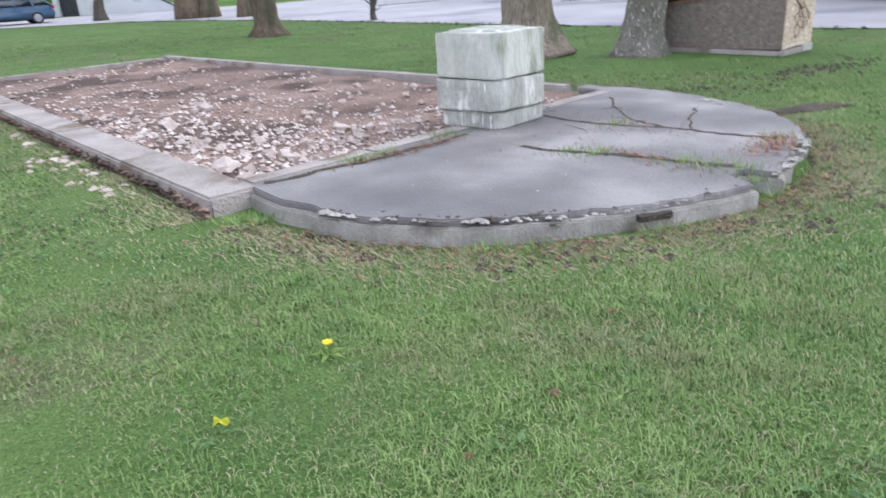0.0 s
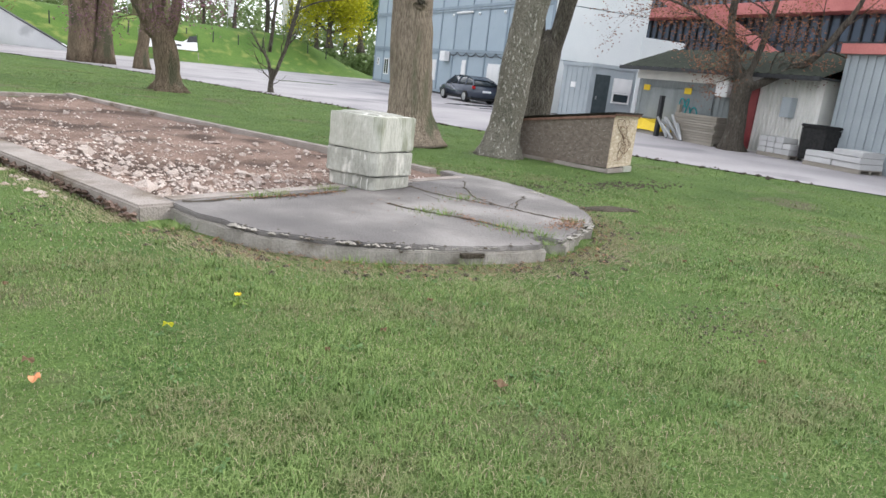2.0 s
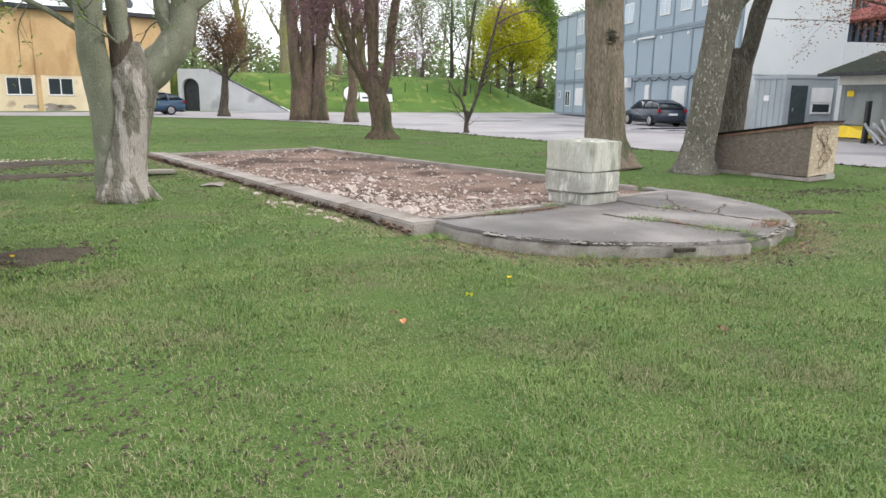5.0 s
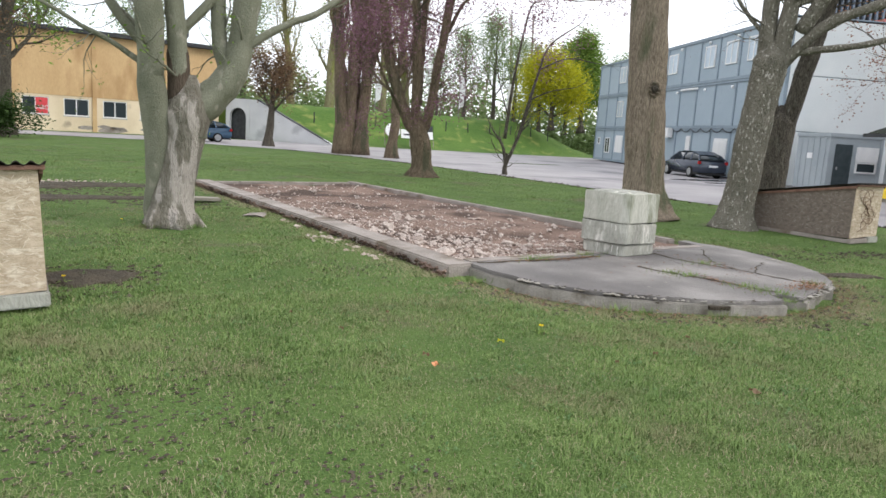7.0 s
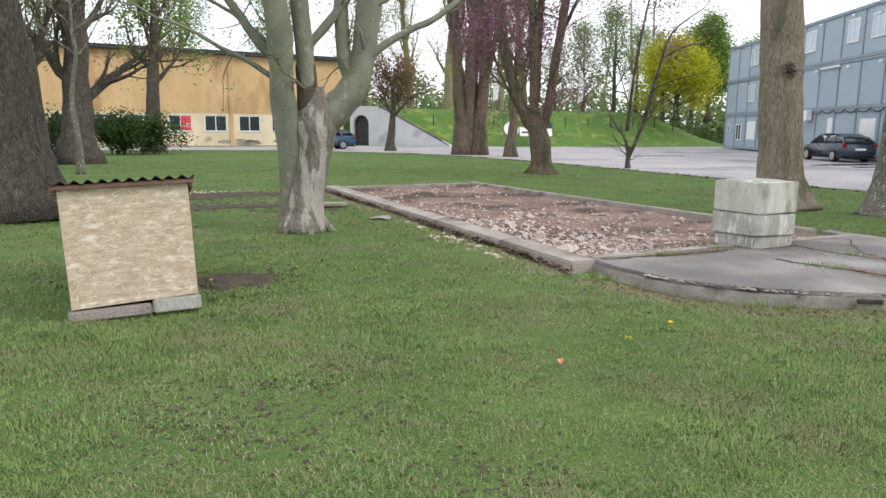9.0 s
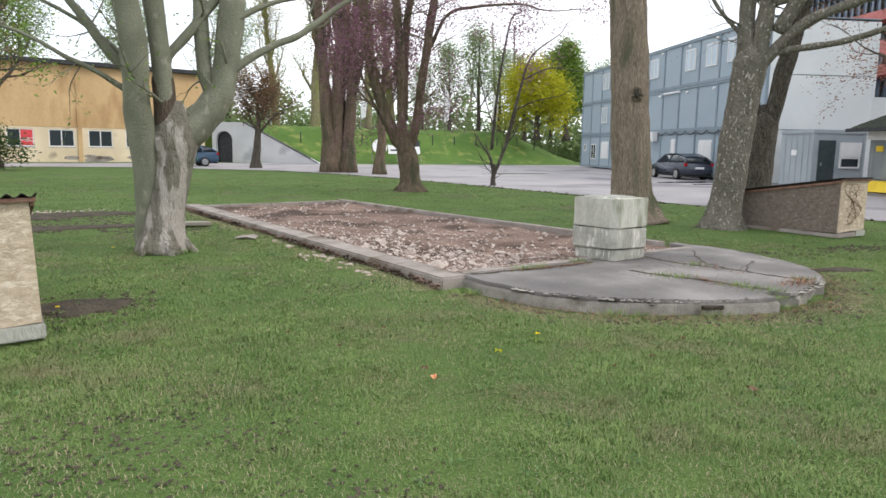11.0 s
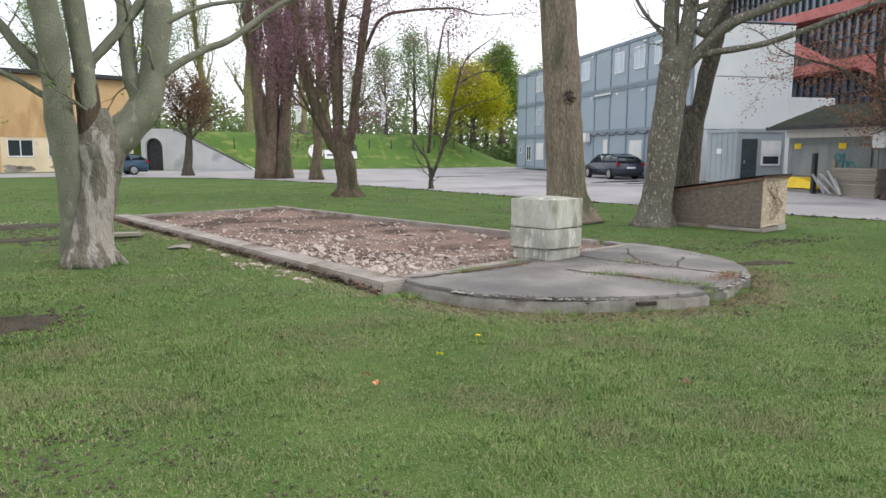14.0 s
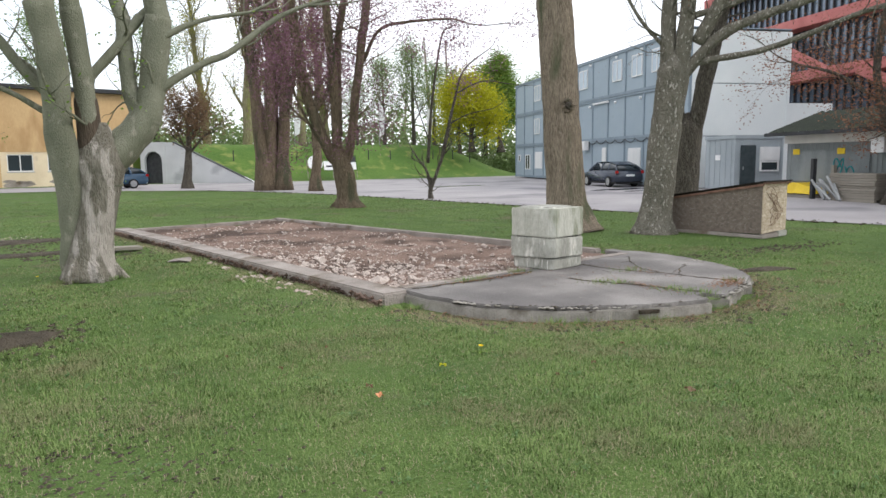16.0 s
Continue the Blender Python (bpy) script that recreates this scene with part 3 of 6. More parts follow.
def concrete_block():
    """The cast block on the slab: three courses with chamfered corners."""
    root = thing("concrete_block", pose(6.46, 7.54, SLAB_TOP - 0.005, 0, 0, 13.5), "pale cast concrete block with chamfered corners and open joints", "block")

    def course(name, half, cut, z0, z1, mat, label, seed, dx=0.0):
        rng = random.Random(seed)
        pts = [(-half + cut, -half), (half - cut, -half), (half, -half + cut), (half, half - cut), (half - cut, half), (-half + cut, half), (-half, half - cut), (-half, -half + cut)]
        pts = [(x + dx + rng.uniform(-0.012, 0.012), y + rng.uniform(-0.012, 0.012)) for x, y in pts]
        s, rings = S(), 5
        for r in range(rings + 1):
            z = z0 + (z1 - z0) * r / rings
            for x, y in pts:
                k = 1 + 0.018 * noise.noise(Vector((x * 3, y * 3, z * 6 + seed)))
                s.v.append((x * k, y * k, z + (0.03 * noise.noise(Vector((x * 4, y * 4, seed))) if r in (0, rings) else 0)))
        s.f = [(r * 8 + i, r * 8 + (i + 1) % 8, r * 8 + 8 + (i + 1) % 8, r * 8 + 8 + i) for r in range(rings) for i in range(8)]
        s.f += [tuple(reversed(range(8))), tuple(rings * 8 + i for i in range(8))]
        s.make(name, mat, root, label, bevel=0.012)

    course("plinth", 0.37, 0.07, 0.0, 0.152, BLOCK_LOW, "stained darker plinth", 1)
    course("middle_course", 0.395, 0.075, 0.16, 0.432, BLOCK_LOW, "mottled middle course", 2, -0.012)
    course("top_course", 0.398, 0.08, 0.443, 0.84, BLOCK, "pale upper course with rounded corners", 3)
    for x, y, z0, z1, w in ((-0.376, -0.25, 0.19, 0.42, 0.011), (-0.376, -0.18, 0.24, 0.43, 0.008), (-0.376, -0.1, 0.3, 0.43, 0.013), (-0.376, 0.12, 0.2, 0.4, 0.009), (-0.376, 0.22, 0.17, 0.41, 0.014), (-0.352, -0.2, 0.02, 0.15, 0.01), (-0.352, 0.05, 0.0, 0.14, 0.009), (-0.352, -0.29, 0.01, 0.14, 0.012)):
        drip = S()
        rng = random.Random(int(z1 * 1000 + y * 100))
        zs = [z0 + (z1 - z0) * k / 6 for k in range(7)]
        ws = [w * (0.35 + 0.65 * k / 6) * rng.uniform(0.6, 1.2) for k in range(7)]
        ys = [y + rng.uniform(-0.008, 0.008) for k in range(7)]
        for k in range(6):
            drip.poly([(x - 0.024, ys[k] + ws[k], zs[k]), (x - 0.024, ys[k] - ws[k], zs[k]), (x - 0.024, ys[k + 1] - ws[k + 1], zs[k + 1]), (x - 0.024, ys[k + 1] + ws[k + 1], zs[k + 1])])
        drip.make("lime_run", LIME, root, "white lime run")
    S().prism([(-0.28, -0.3), (0.22, -0.3), (0.3, -0.1), (0.28, 0.28), (-0.3, 0.3)], 0.83, 0.862, 0.9).make("cap_patch", BLOCK_LOW, root, "rough mortar patch on top", bevel=0.01)
    S().prism([(x * 0.36, y * 0.36) for x, y in ((-0.7, -1), (0.7, -1), (1, -0.7), (1, 0.7), (0.7, 1), (-0.7, 1), (-1, 0.7), (-1, -0.7))], 0.16, 0.47).make("core", DARK_METAL, root, "dark open joint")


concrete_block()


# ---- strand board boxes ----
def strand_box():
    """A covered box: tall front, corrugated lid sloping to the back."""
    root = thing("strand_board_box", pose(12.87, 8.5, 0, 0, 0, 7.5), "box of strand board panels under a dark corrugated lid", "box", "strand board boxes")
    W, L, H, h = 1.0, 2.15, 1.1, 0.76
    b = 0.1
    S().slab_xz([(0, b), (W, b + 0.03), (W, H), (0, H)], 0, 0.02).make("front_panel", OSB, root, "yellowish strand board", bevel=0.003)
    # sides and back are darker and greyer than the front panel
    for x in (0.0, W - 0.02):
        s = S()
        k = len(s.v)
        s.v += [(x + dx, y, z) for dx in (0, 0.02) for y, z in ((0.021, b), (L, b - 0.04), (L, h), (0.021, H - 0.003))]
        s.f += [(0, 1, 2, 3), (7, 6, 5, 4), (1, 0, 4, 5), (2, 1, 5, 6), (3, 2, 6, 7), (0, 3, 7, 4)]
        s.make("side_panel", OSB_GREY, root, "darker grey-brown strand board")
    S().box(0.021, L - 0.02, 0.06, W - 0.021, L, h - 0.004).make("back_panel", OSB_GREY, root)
    S().box(-0.03, -0.035, 0, W * 0.62, 0.05, b - 0.012).make("plinth", KERB, root, "mortar-smeared concrete footing", bevel=0.012)
    S().box(W * 0.62 + 0.005, -0.03, 0, W + 0.02, 0.05, b + 0.02).make("plinth", BLOCK_LOW, root, "grey concrete footing", bevel=0.012)
    for x in (-0.02, W - 0.05):
        S().box(x, 0.055, 0, x + 0.07, L, 0.075).make("plinth", KERB, root, bevel=0.01)
    S().box(-0.05, -0.05, H + 0.002, W + 0.05, -0.012, H + 0.038).make("batten", ROOF_EDGE, root, "brown front batten", bevel=0.004)
    for x in (-0.035, W + 0.005):
        s = S()
        s.v += [(x + dx, y, z) for dx in (0, 0.03) for y, z in ((-0.012, H - 0.03), (L + 0.04, h - 0.036), (L + 0.04, h + 0.012), (-0.012, H + 0.02))]
        s.f += [(0, 1, 2, 3), (7, 6, 5, 4), (1, 0, 4, 5), (2, 1, 5, 6), (3, 2, 6, 7), (0, 3, 7, 4)]
        s.make("batten", ROOF_EDGE, root, "brown side batten")
    s, n = S(), 88
    slope = (h - H) / L
    for i in range(n + 1):
        x = -0.06 + (W + 0.12) * i / n
        z = 0.05 + 0.016 * math.cos(2 * math.pi * i / 8)
        for y in (-0.07, L + 0.06):
            s.v += [(x, y, H + slope * y + z), (x, y, H + slope * y + z - 0.007)]
    for i in range(n):
        k = 4 * i
        s.f += [(k, k + 4, k + 6, k + 2), (k + 1, k + 3, k + 7, k + 5), (k, k + 1, k + 5, k + 4), (k + 2, k + 6, k + 7, k + 3)]
    s.make("corrugated_lid", ROOF_DARK, root, "dark corrugated bitumen sheet", smooth=True)
    rng, chips = random.Random(4), S()
    for k in range(700):
        x, z, a, q, w = rng.uniform(0.03, W - 0.03), rng.uniform(b + 0.05, H - 0.03), rng.gauss(0, 0.7), rng.uniform(0.012, 0.05), rng.uniform(0.002, 0.006)
        c, d = math.cos(a), math.sin(a)
        if not (0.01 < x - q and x + q < W - 0.01 and b + 0.035 < z - q and z + q < H - 0.005):
            continue
        chips.poly([(x - q * c, -0.002, z - q * d), (x + w * d, -0.003, z - w * c), (x + q * c, -0.002, z + q * d), (x - w * d, -0.003, z + w * c)])
    tagged(chips.make("wood_strand", OSB_STRAND, root, "pressed wood strands"), kind="stuff")
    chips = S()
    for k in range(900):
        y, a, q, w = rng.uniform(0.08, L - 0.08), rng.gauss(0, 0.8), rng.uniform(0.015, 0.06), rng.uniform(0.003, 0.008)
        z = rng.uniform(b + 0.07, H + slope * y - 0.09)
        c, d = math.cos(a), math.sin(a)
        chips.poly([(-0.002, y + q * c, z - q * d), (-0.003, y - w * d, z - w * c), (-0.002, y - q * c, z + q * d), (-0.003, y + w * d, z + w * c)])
    tagged(chips.make("wood_strand", OSB_STRAND_GREY, root, "darker grey-brown wood strands"), kind="stuff")
    return root


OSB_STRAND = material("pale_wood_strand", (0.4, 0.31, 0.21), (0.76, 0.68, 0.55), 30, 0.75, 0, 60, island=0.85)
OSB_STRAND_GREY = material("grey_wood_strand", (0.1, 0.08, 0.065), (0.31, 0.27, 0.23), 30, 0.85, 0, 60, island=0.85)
_box = strand_box()
_left = copy_thing(_box, pose(-1.46, 6.02, 0.0, 0, -2.4, 5.5))
_left["label"] = "box of pale strand board under a dark corrugated lid"
_rng, _scrawl = random.Random(12), S()
for _k in range(5):
    _cx, _cz = 0.5 + _rng.uniform(-0.15, 0.15), 0.36 + 0.14 * _k
    _pts = [(_cx + (0.12 + 0.16 * (_i % 3) / 2) * math.cos(_i * 1.15 + _k), -0.012, _cz + 0.13 * math.sin(_i * 1.4)) for _i in range(9)]
    _path = smooth_path(_pts, 4)
    _scrawl.tube(_path, [0.0045] * len(_path), 4)
_scrawl.make("painted_scrawl", ROOF_EDGE, _box, "dark looping scrawl painted on the board")


# ---- trees ----
def branch(s, tips, p, d, length, r, level, rng, lift=0.08, wander=0.2, kids=4, spread=0.75, sides=6):
    n, pts = 5, [Vector(p)]
    d = Vector(d).normalized()
    for i in range(n):
        d = (d + Vector((rng.gauss(0, wander), rng.gauss(0, wander), rng.gauss(0, wander) + lift))).normalized()
        pts.append(pts[-1] + d * length / n)
    s.tube(pts, [r * (1 - 0.62 * i / n) for i in range(n + 1)], max(3, sides), cap=False)
    if level <= 0:
        tips += pts[2:]
        return
    for k in range(kids):
        i = min(n - 1, 1 + int((k + rng.random()) * (n - 1) / kids))
        t = rng.random()
        q = pts[i].lerp(pts[i + 1], t)
        a = rng.uniform(0, math.tau)
        axis = (pts[i + 1] - pts[i]).normalized()
        o = axis.orthogonal().normalized()
        o = Matrix.Rotation(a, 3, axis) @ o
        branch(s, tips, q, axis + o * spread * rng.uniform(0.7, 1.3), length * rng.uniform(0.45, 0.72), r * (1 - 0.62 * (i + t) / n) * 0.6, level - 1, rng, lift, wander, kids, spread, sides - 1)
    branch(s, tips, pts[-1], d, length * 0.6, r * 0.4, level - 1, rng, lift, wander, kids, spread, sides - 1)


def leaves(tips, count, size, scatter, rng):
    s = S()
    for t in tips:
        for k in range(count):
            c = Vector(t) + Vector((rng.gauss(0, scatter), rng.gauss(0, scatter), rng.gauss(0, scatter)))
            u = Vector((rng.gauss(0, 1), rng.gauss(0, 1), rng.gauss(0, 0.6))).normalized() * size * rng.uniform(0.6, 1.3)
            w = u.cross(Vector((rng.gauss(0, 1), rng.gauss(0, 1), rng.gauss(0, 1)))).normalized() * size * 0.45
            s.poly([c - u, c + w, c + u, c - w])
    return s


def facing(x, y, z=0.0):
    return pose(x, y, z, 0, 0, -math.degrees(math.atan2(x, y)))


def trunk_with_roots(s, pts, radii, rng, sides=16, flare=0.45, rough=0.1, roots=6):
    pts = pts + [(pts[-1][0], 0, pts[-1][2] + 0.4)]  # a domed top hidden in the fork
    radii = radii + [0.1]
    path = smooth_path(pts, 8)
    rr = []
    for i in range(len(path)):
        k = i / (len(path) - 1) * (len(radii) - 1)
        a = min(int(k), len(radii) - 2)
        r = radii[a] + (radii[a + 1] - radii[a]) * (k - a)
        rr.append(r * (1 + flare * math.exp(-path[i].z / 0.28)))
    s.tube(path, rr, sides, rough)
    for k in range(roots):
        a = math.tau * (k + rng.uniform(-0.3, 0.3)) / roots
        d, r0 = Vector((math.cos(a), math.sin(a), 0)), radii[0]
        L = r0 * rng.uniform(1.25, 1.7)
        s.tube([d * r0 * 0.55 + Vector((0, 0, r0 * 1.0)), d * r0 * 1.0 + Vector((0, 0, r0 * 0.42)), d * L + Vector((0, 0, -0.03))], [r0 * 0.3, r0 * 0.3, r0 * 0.14], 7, rough)


def traced_tree(name, x, y, label, bark, trunk, limbs, seed, leaf=None, size=0.04, count=2, scatter=0.12, twigs=5, reach=0.9, level=1, top=2.2, flare=0.45, group="", sides=18, category="tree", twig_r=0.35, roots=6, limb_bark=None):
    rng = random.Random(seed)
    root = thing(name, facing(x, y, -0.02), label, category, group)
    s = S()
    trunk_with_roots(s, [(a, 0, b) for a, b, _ in trunk], [r for *_, r in trunk], rng, 18, flare, 0.1, roots)
    s.make("trunk", bark, root, smooth=True)
    tw, tips = S(), []
    for pts, r0, r1, *back in limbs:
        drift = rng.uniform(-0.5, 0.5) * 0.5
        p3, run = [], 0.0
        if pts[0][1] < trunk[-1][1] + 0.45:  # rooted in the trunk below the fork
            pts = [((pts[0][0] + 2 * trunk[-1][0]) / 3, pts[0][1] - 0.3)] + pts
        for i, (a, b) in enumerate(pts):
            if i:
                run += math.hypot(a - pts[i - 1][0], b - pts[i - 1][1])
            p3.append((a, drift * run * 0.6 + sum(back), b))
        path = smooth_path(p3, 9)
        n = len(path)
        s = S()
        s.tube(path, [r0 + (r1 - r0) * i / (n - 1) for i in range(n)], sides if r0 > 0.1 else 8, 0.16)
        s.make("limb", limb_bark or bark, root, smooth=True)
        d = (path[-1] - path[-3]).normalized()
        branch(tw, tips, path[-1] - d * 0.03, d, top * (0.5 + r1 / 0.2), r1 * 0.98, level + (1 if r1 > 0.06 else 0), rng, 0.05, 0.12, 3, 0.6, 8)
        for k in range(twigs):
            i = rng.randrange(n // 3, n - 1)
            a = rng.uniform(0, math.tau)
            axis = (path[i + 1] - path[i]).normalized()
            o = Matrix.Rotation(a, 3, axis) @ axis.orthogonal().normalized()
            branch(tw, tips, path[i], axis * 0.5 + o, reach * rng.uniform(0.6, 1.3), max(0.008, min(0.03, r1 * twig_r)), level, rng, 0.03, 0.22, 3, 0.7, 4)
    tagged(tw.make("twigwork", limb_bark or bark, root, smooth=True), kind="stuff")
    if leaf:
        leaves(tips, count, size, scatter, rng).make("crown", leaf, root)
    return root


tree_pale = traced_tree("tree", 0.86, 11.08, "old pale-barked tree with several stems and a scarred leaning trunk", BARK_SCAR,
    [(0.02, 0.0, 0.33), (0.08, 0.6, 0.275), (0.19, 1.2, 0.27), (0.24, 1.62, 0.33), (0.26, 1.85, 0.3)], [
    ([(-0.15, 0.05), (-0.16, 0.65), (-0.17, 1.25), (-0.23, 1.87), (-0.25, 2.27), (-0.27, 2.89), (-0.37, 3.8)], 0.19, 0.19, 0.22),
    ([(0.13, 1.9), (0.11, 2.4), (0.08, 2.95), (-0.01, 3.8)], 0.15, 0.14),
    ([(0.26, 1.62), (0.56, 1.9), (0.8, 2.19), (0.95, 2.56), (1.05, 3.1), (1.15, 3.8)], 0.265, 0.175),
    ([(0.78, 2.3), (0.71, 2.69), (0.68, 3.2), (0.67, 3.8)], 0.12, 0.11),
    ([(0.12, 2.75), (0.22, 2.93), (0.56, 3.34), (0.9, 3.8)], 0.075, 0.07),
    ([(1.0, 2.66), (1.36, 2.93), (1.78, 3.18), (2.16, 3.36), (2.75, 3.82)], 0.07, 0.045),
    ([(1.18, 3.5), (1.57, 3.72), (1.9, 3.85)], 0.048, 0.035),
    ([(-0.17, 2.48), (-0.56, 2.85), (-0.84, 3.26), (-1.1, 3.6)], 0.085, 0.055),
    ([(-0.4, 2.38), (-0.77, 2.62), (-1.17, 2.8)], 0.045, 0.032),
    ([(-0.22, 2.68), (-0.62, 3.05), (-1.0, 3.35)], 0.045, 0.03),
], 21, LEAF_GREEN, 0.035, 1, 0.1, twigs=2, top=2.4, flare=0.25, roots=5, limb_bark=BARK_LIMB)
_strip = S()
_strip.tube(smooth_path([(0.135, -0.02, 1.84), (0.125, -0.02, 2.1), (0.11, -0.02, 2.45), (0.1, -0.02, 2.62)], 5), [0.17, 0.168, 0.166, 0.164, 0.163, 0.162, 0.162, 0.161, 0.161, 0.16, 0.16, 0.159, 0.158, 0.157, 0.15, 0.12], 16, 0.1)
_strip.make("stripped_stem", WOOD_BARE, tree_pale, "brown stripped wood on the middle stem", smooth=True)
traced_tree("tree", 12.05, 10.55, "pale mottled tree with long low limbs over the box", BARK_FLECK,
    [(0.0, 0.0, 0.36), (0.03, 0.6, 0.32), (0.1, 1.5, 0.32), (0.2, 2.6, 0.32), (0.3, 3.5, 0.34)], [
    ([(0.2, 1.54), (0.31, 2.97), (0.37, 3.54)], 0.356, 0.341),
    ([(0.2, 3.36), (0.17, 4.67), (0.2, 5.24)], 0.185, 0.156),
    ([(0.43, 3.36), (0.54, 4.67), (0.57, 5.24)], 0.185, 0.142),
    ([(0.6, 3.54), (1.17, 4.16), (1.91, 4.5), (2.93, 4.82), (4.18, 5.24)], 0.142, 0.071),
    ([(0.77, 3.65), (1.91, 3.82), (2.82, 4.1), (3.9, 4.5), (5.09, 4.73)], 0.08, 0.04),
    ([(0.2, 3.88), (-0.37, 4.56), (-0.77, 5.24)], 0.051, 0.034),
    ([(0.65, 4.62), (1.51, 4.84), (2.13, 5.13), (2.3, 5.24)], 0.068, 0.04),
    ([(0.77, 4.05), (1.28, 5.07), (1.34, 5.24)], 0.156, 0.128),
][1:], 22, LEAF_RUST, 0.022, 1, 0.07, twigs=4, reach=0.9, top=2.0, flare=0.55)
traced_tree("tree", 16.0, 13.1, "dark forked tree with two upright stems", BARK_DARK,
    [(0.0, 0.0, 0.42), (0.03, 1.0, 0.37), (0.07, 1.8, 0.36), (0.1, 2.5, 0.36)], [
    ([(0.07, 1.55), (0.1, 2.45)], 0.366, 0.349),
    ([(-0.11, 2.45), (-0.25, 3.78), (-0.07, 5.38), (0.03, 6.08)], 0.174, 0.14),
    ([(0.24, 2.45), (0.59, 4.34), (0.8, 5.38), (0.97, 6.08)], 0.244, 0.174),
][1:], 23, LEAF_RUST, 0.022, 1, 0.08, twigs=3, top=2.6)
_tall = traced_tree("tree", 11.05, 12.4, "tall straight brown-barked tree with a knot", BARK_BROWN,
    [(0.1, 0.0, 0.52), (0.05, 0.7, 0.45), (-0.02, 1.6, 0.435), (-0.16, 3.6, 0.42), (-0.28, 5.4, 0.4), (-0.34, 7.2, 0.36)], [([(-0.34, 6.9), (-0.6, 8.3), (-1.05, 9.4)], 0.24, 0.15), ([(-0.34, 7.1), (-0.1, 8.4), (0.5, 9.8)], 0.26, 0.15)], 24, LEAF_GREEN, 0.05, 1, 0.15, twigs=3, top=3.0, flare=0.6, roots=8)
_knot = S()
for _k in range(9):
    _a = _k * math.tau / 9
    _knot.lump((0.06 + 0.1 * math.cos(_a), -0.41 + 0.02 * math.sin(_k * 2.1), 2.86 + 0.13 * math.sin(_a)), 0.075, random.Random(_k), 1.0)
_knot.make("knot_collar", BARK_BROWN, _tall, "swollen bark collar round a knot", smooth=True)
S().tube([(0.06, -0.3, 2.86), (0.07, -0.47, 2.87), (0.08, -0.49, 2.87)], [0.1, 0.085, 0.05], 10, 0.25).make("knot", BARK_DARK, _tall, "dark healed branch knot", smooth=True)
traced_tree("plum_tree", 10.3, 23.15, "multi-stemmed plum tree with purple young leaves", BARK_RED,
    [(0.05, 0.0, 0.4), (0.0, 0.5, 0.34), (-0.1, 1.2, 0.36), (-0.22, 1.8, 0.3)], [
    ([(-0.58, 2.01), (-1.21, 3.63), (-1.57, 5.63), (-1.75, 7.44)], 0.226, 0.145),
    ([(-0.31, 2.01), (-0.4, 4.72), (-0.62, 7.44)], 0.204, 0.127),
    ([(-0.26, 2.55), (-0.21, 5.63), (0.06, 7.44)], 0.145, 0.118),
    ([(0.1, 2.01), (0.42, 4.27), (0.87, 7.44)], 0.181, 0.136),
    ([(0.64, 5.08), (1.23, 6.17), (2.14, 6.44), (3.68, 6.53), (4.4, 6.35)], 0.072, 0.027),
    ([(-0.94, 2.37), (-1.57, 3.63), (-1.93, 4.72)], 0.063, 0.036),
], 25, LEAF_PURPLE, 0.045, 6, 0.25, twigs=9, reach=1.5, level=2, top=2.6, category="tree")
traced_tree("sapling", 15.5, 26.1, "slender twin-stemmed bare sapling", BARK_DARK,
    [(0.0, 0.0, 0.1), (-0.02, 0.3, 0.085), (0.0, 0.55, 0.08)], [([(0.0, 0.5), (-0.12, 1.1)], 0.075, 0.07), ([(0.02, 0.45), (0.2, 0.95), (0.43, 1.6)], 0.075, 0.07)] + [
    ([(-0.11, 1.56), (0.11, 4.24), (0.54, 6.92), (0.97, 7.35)], 0.075, 0.021),
    ([(0.43, 1.56), (1.07, 4.24), (1.5, 5.53), (2.68, 6.49)], 0.075, 0.021),
    ([(1.07, 4.46), (2.25, 4.99), (3.43, 4.88)], 0.038, 0.016),
    ([(-0.05, 2.52), (-0.54, 4.03), (-0.75, 5.31)], 0.032, 0.011),
    ([(0.75, 3.17), (1.61, 3.6), (2.58, 3.81)], 0.032, 0.016),
], 26, None, twigs=3, reach=1.1, level=1, top=1.4)


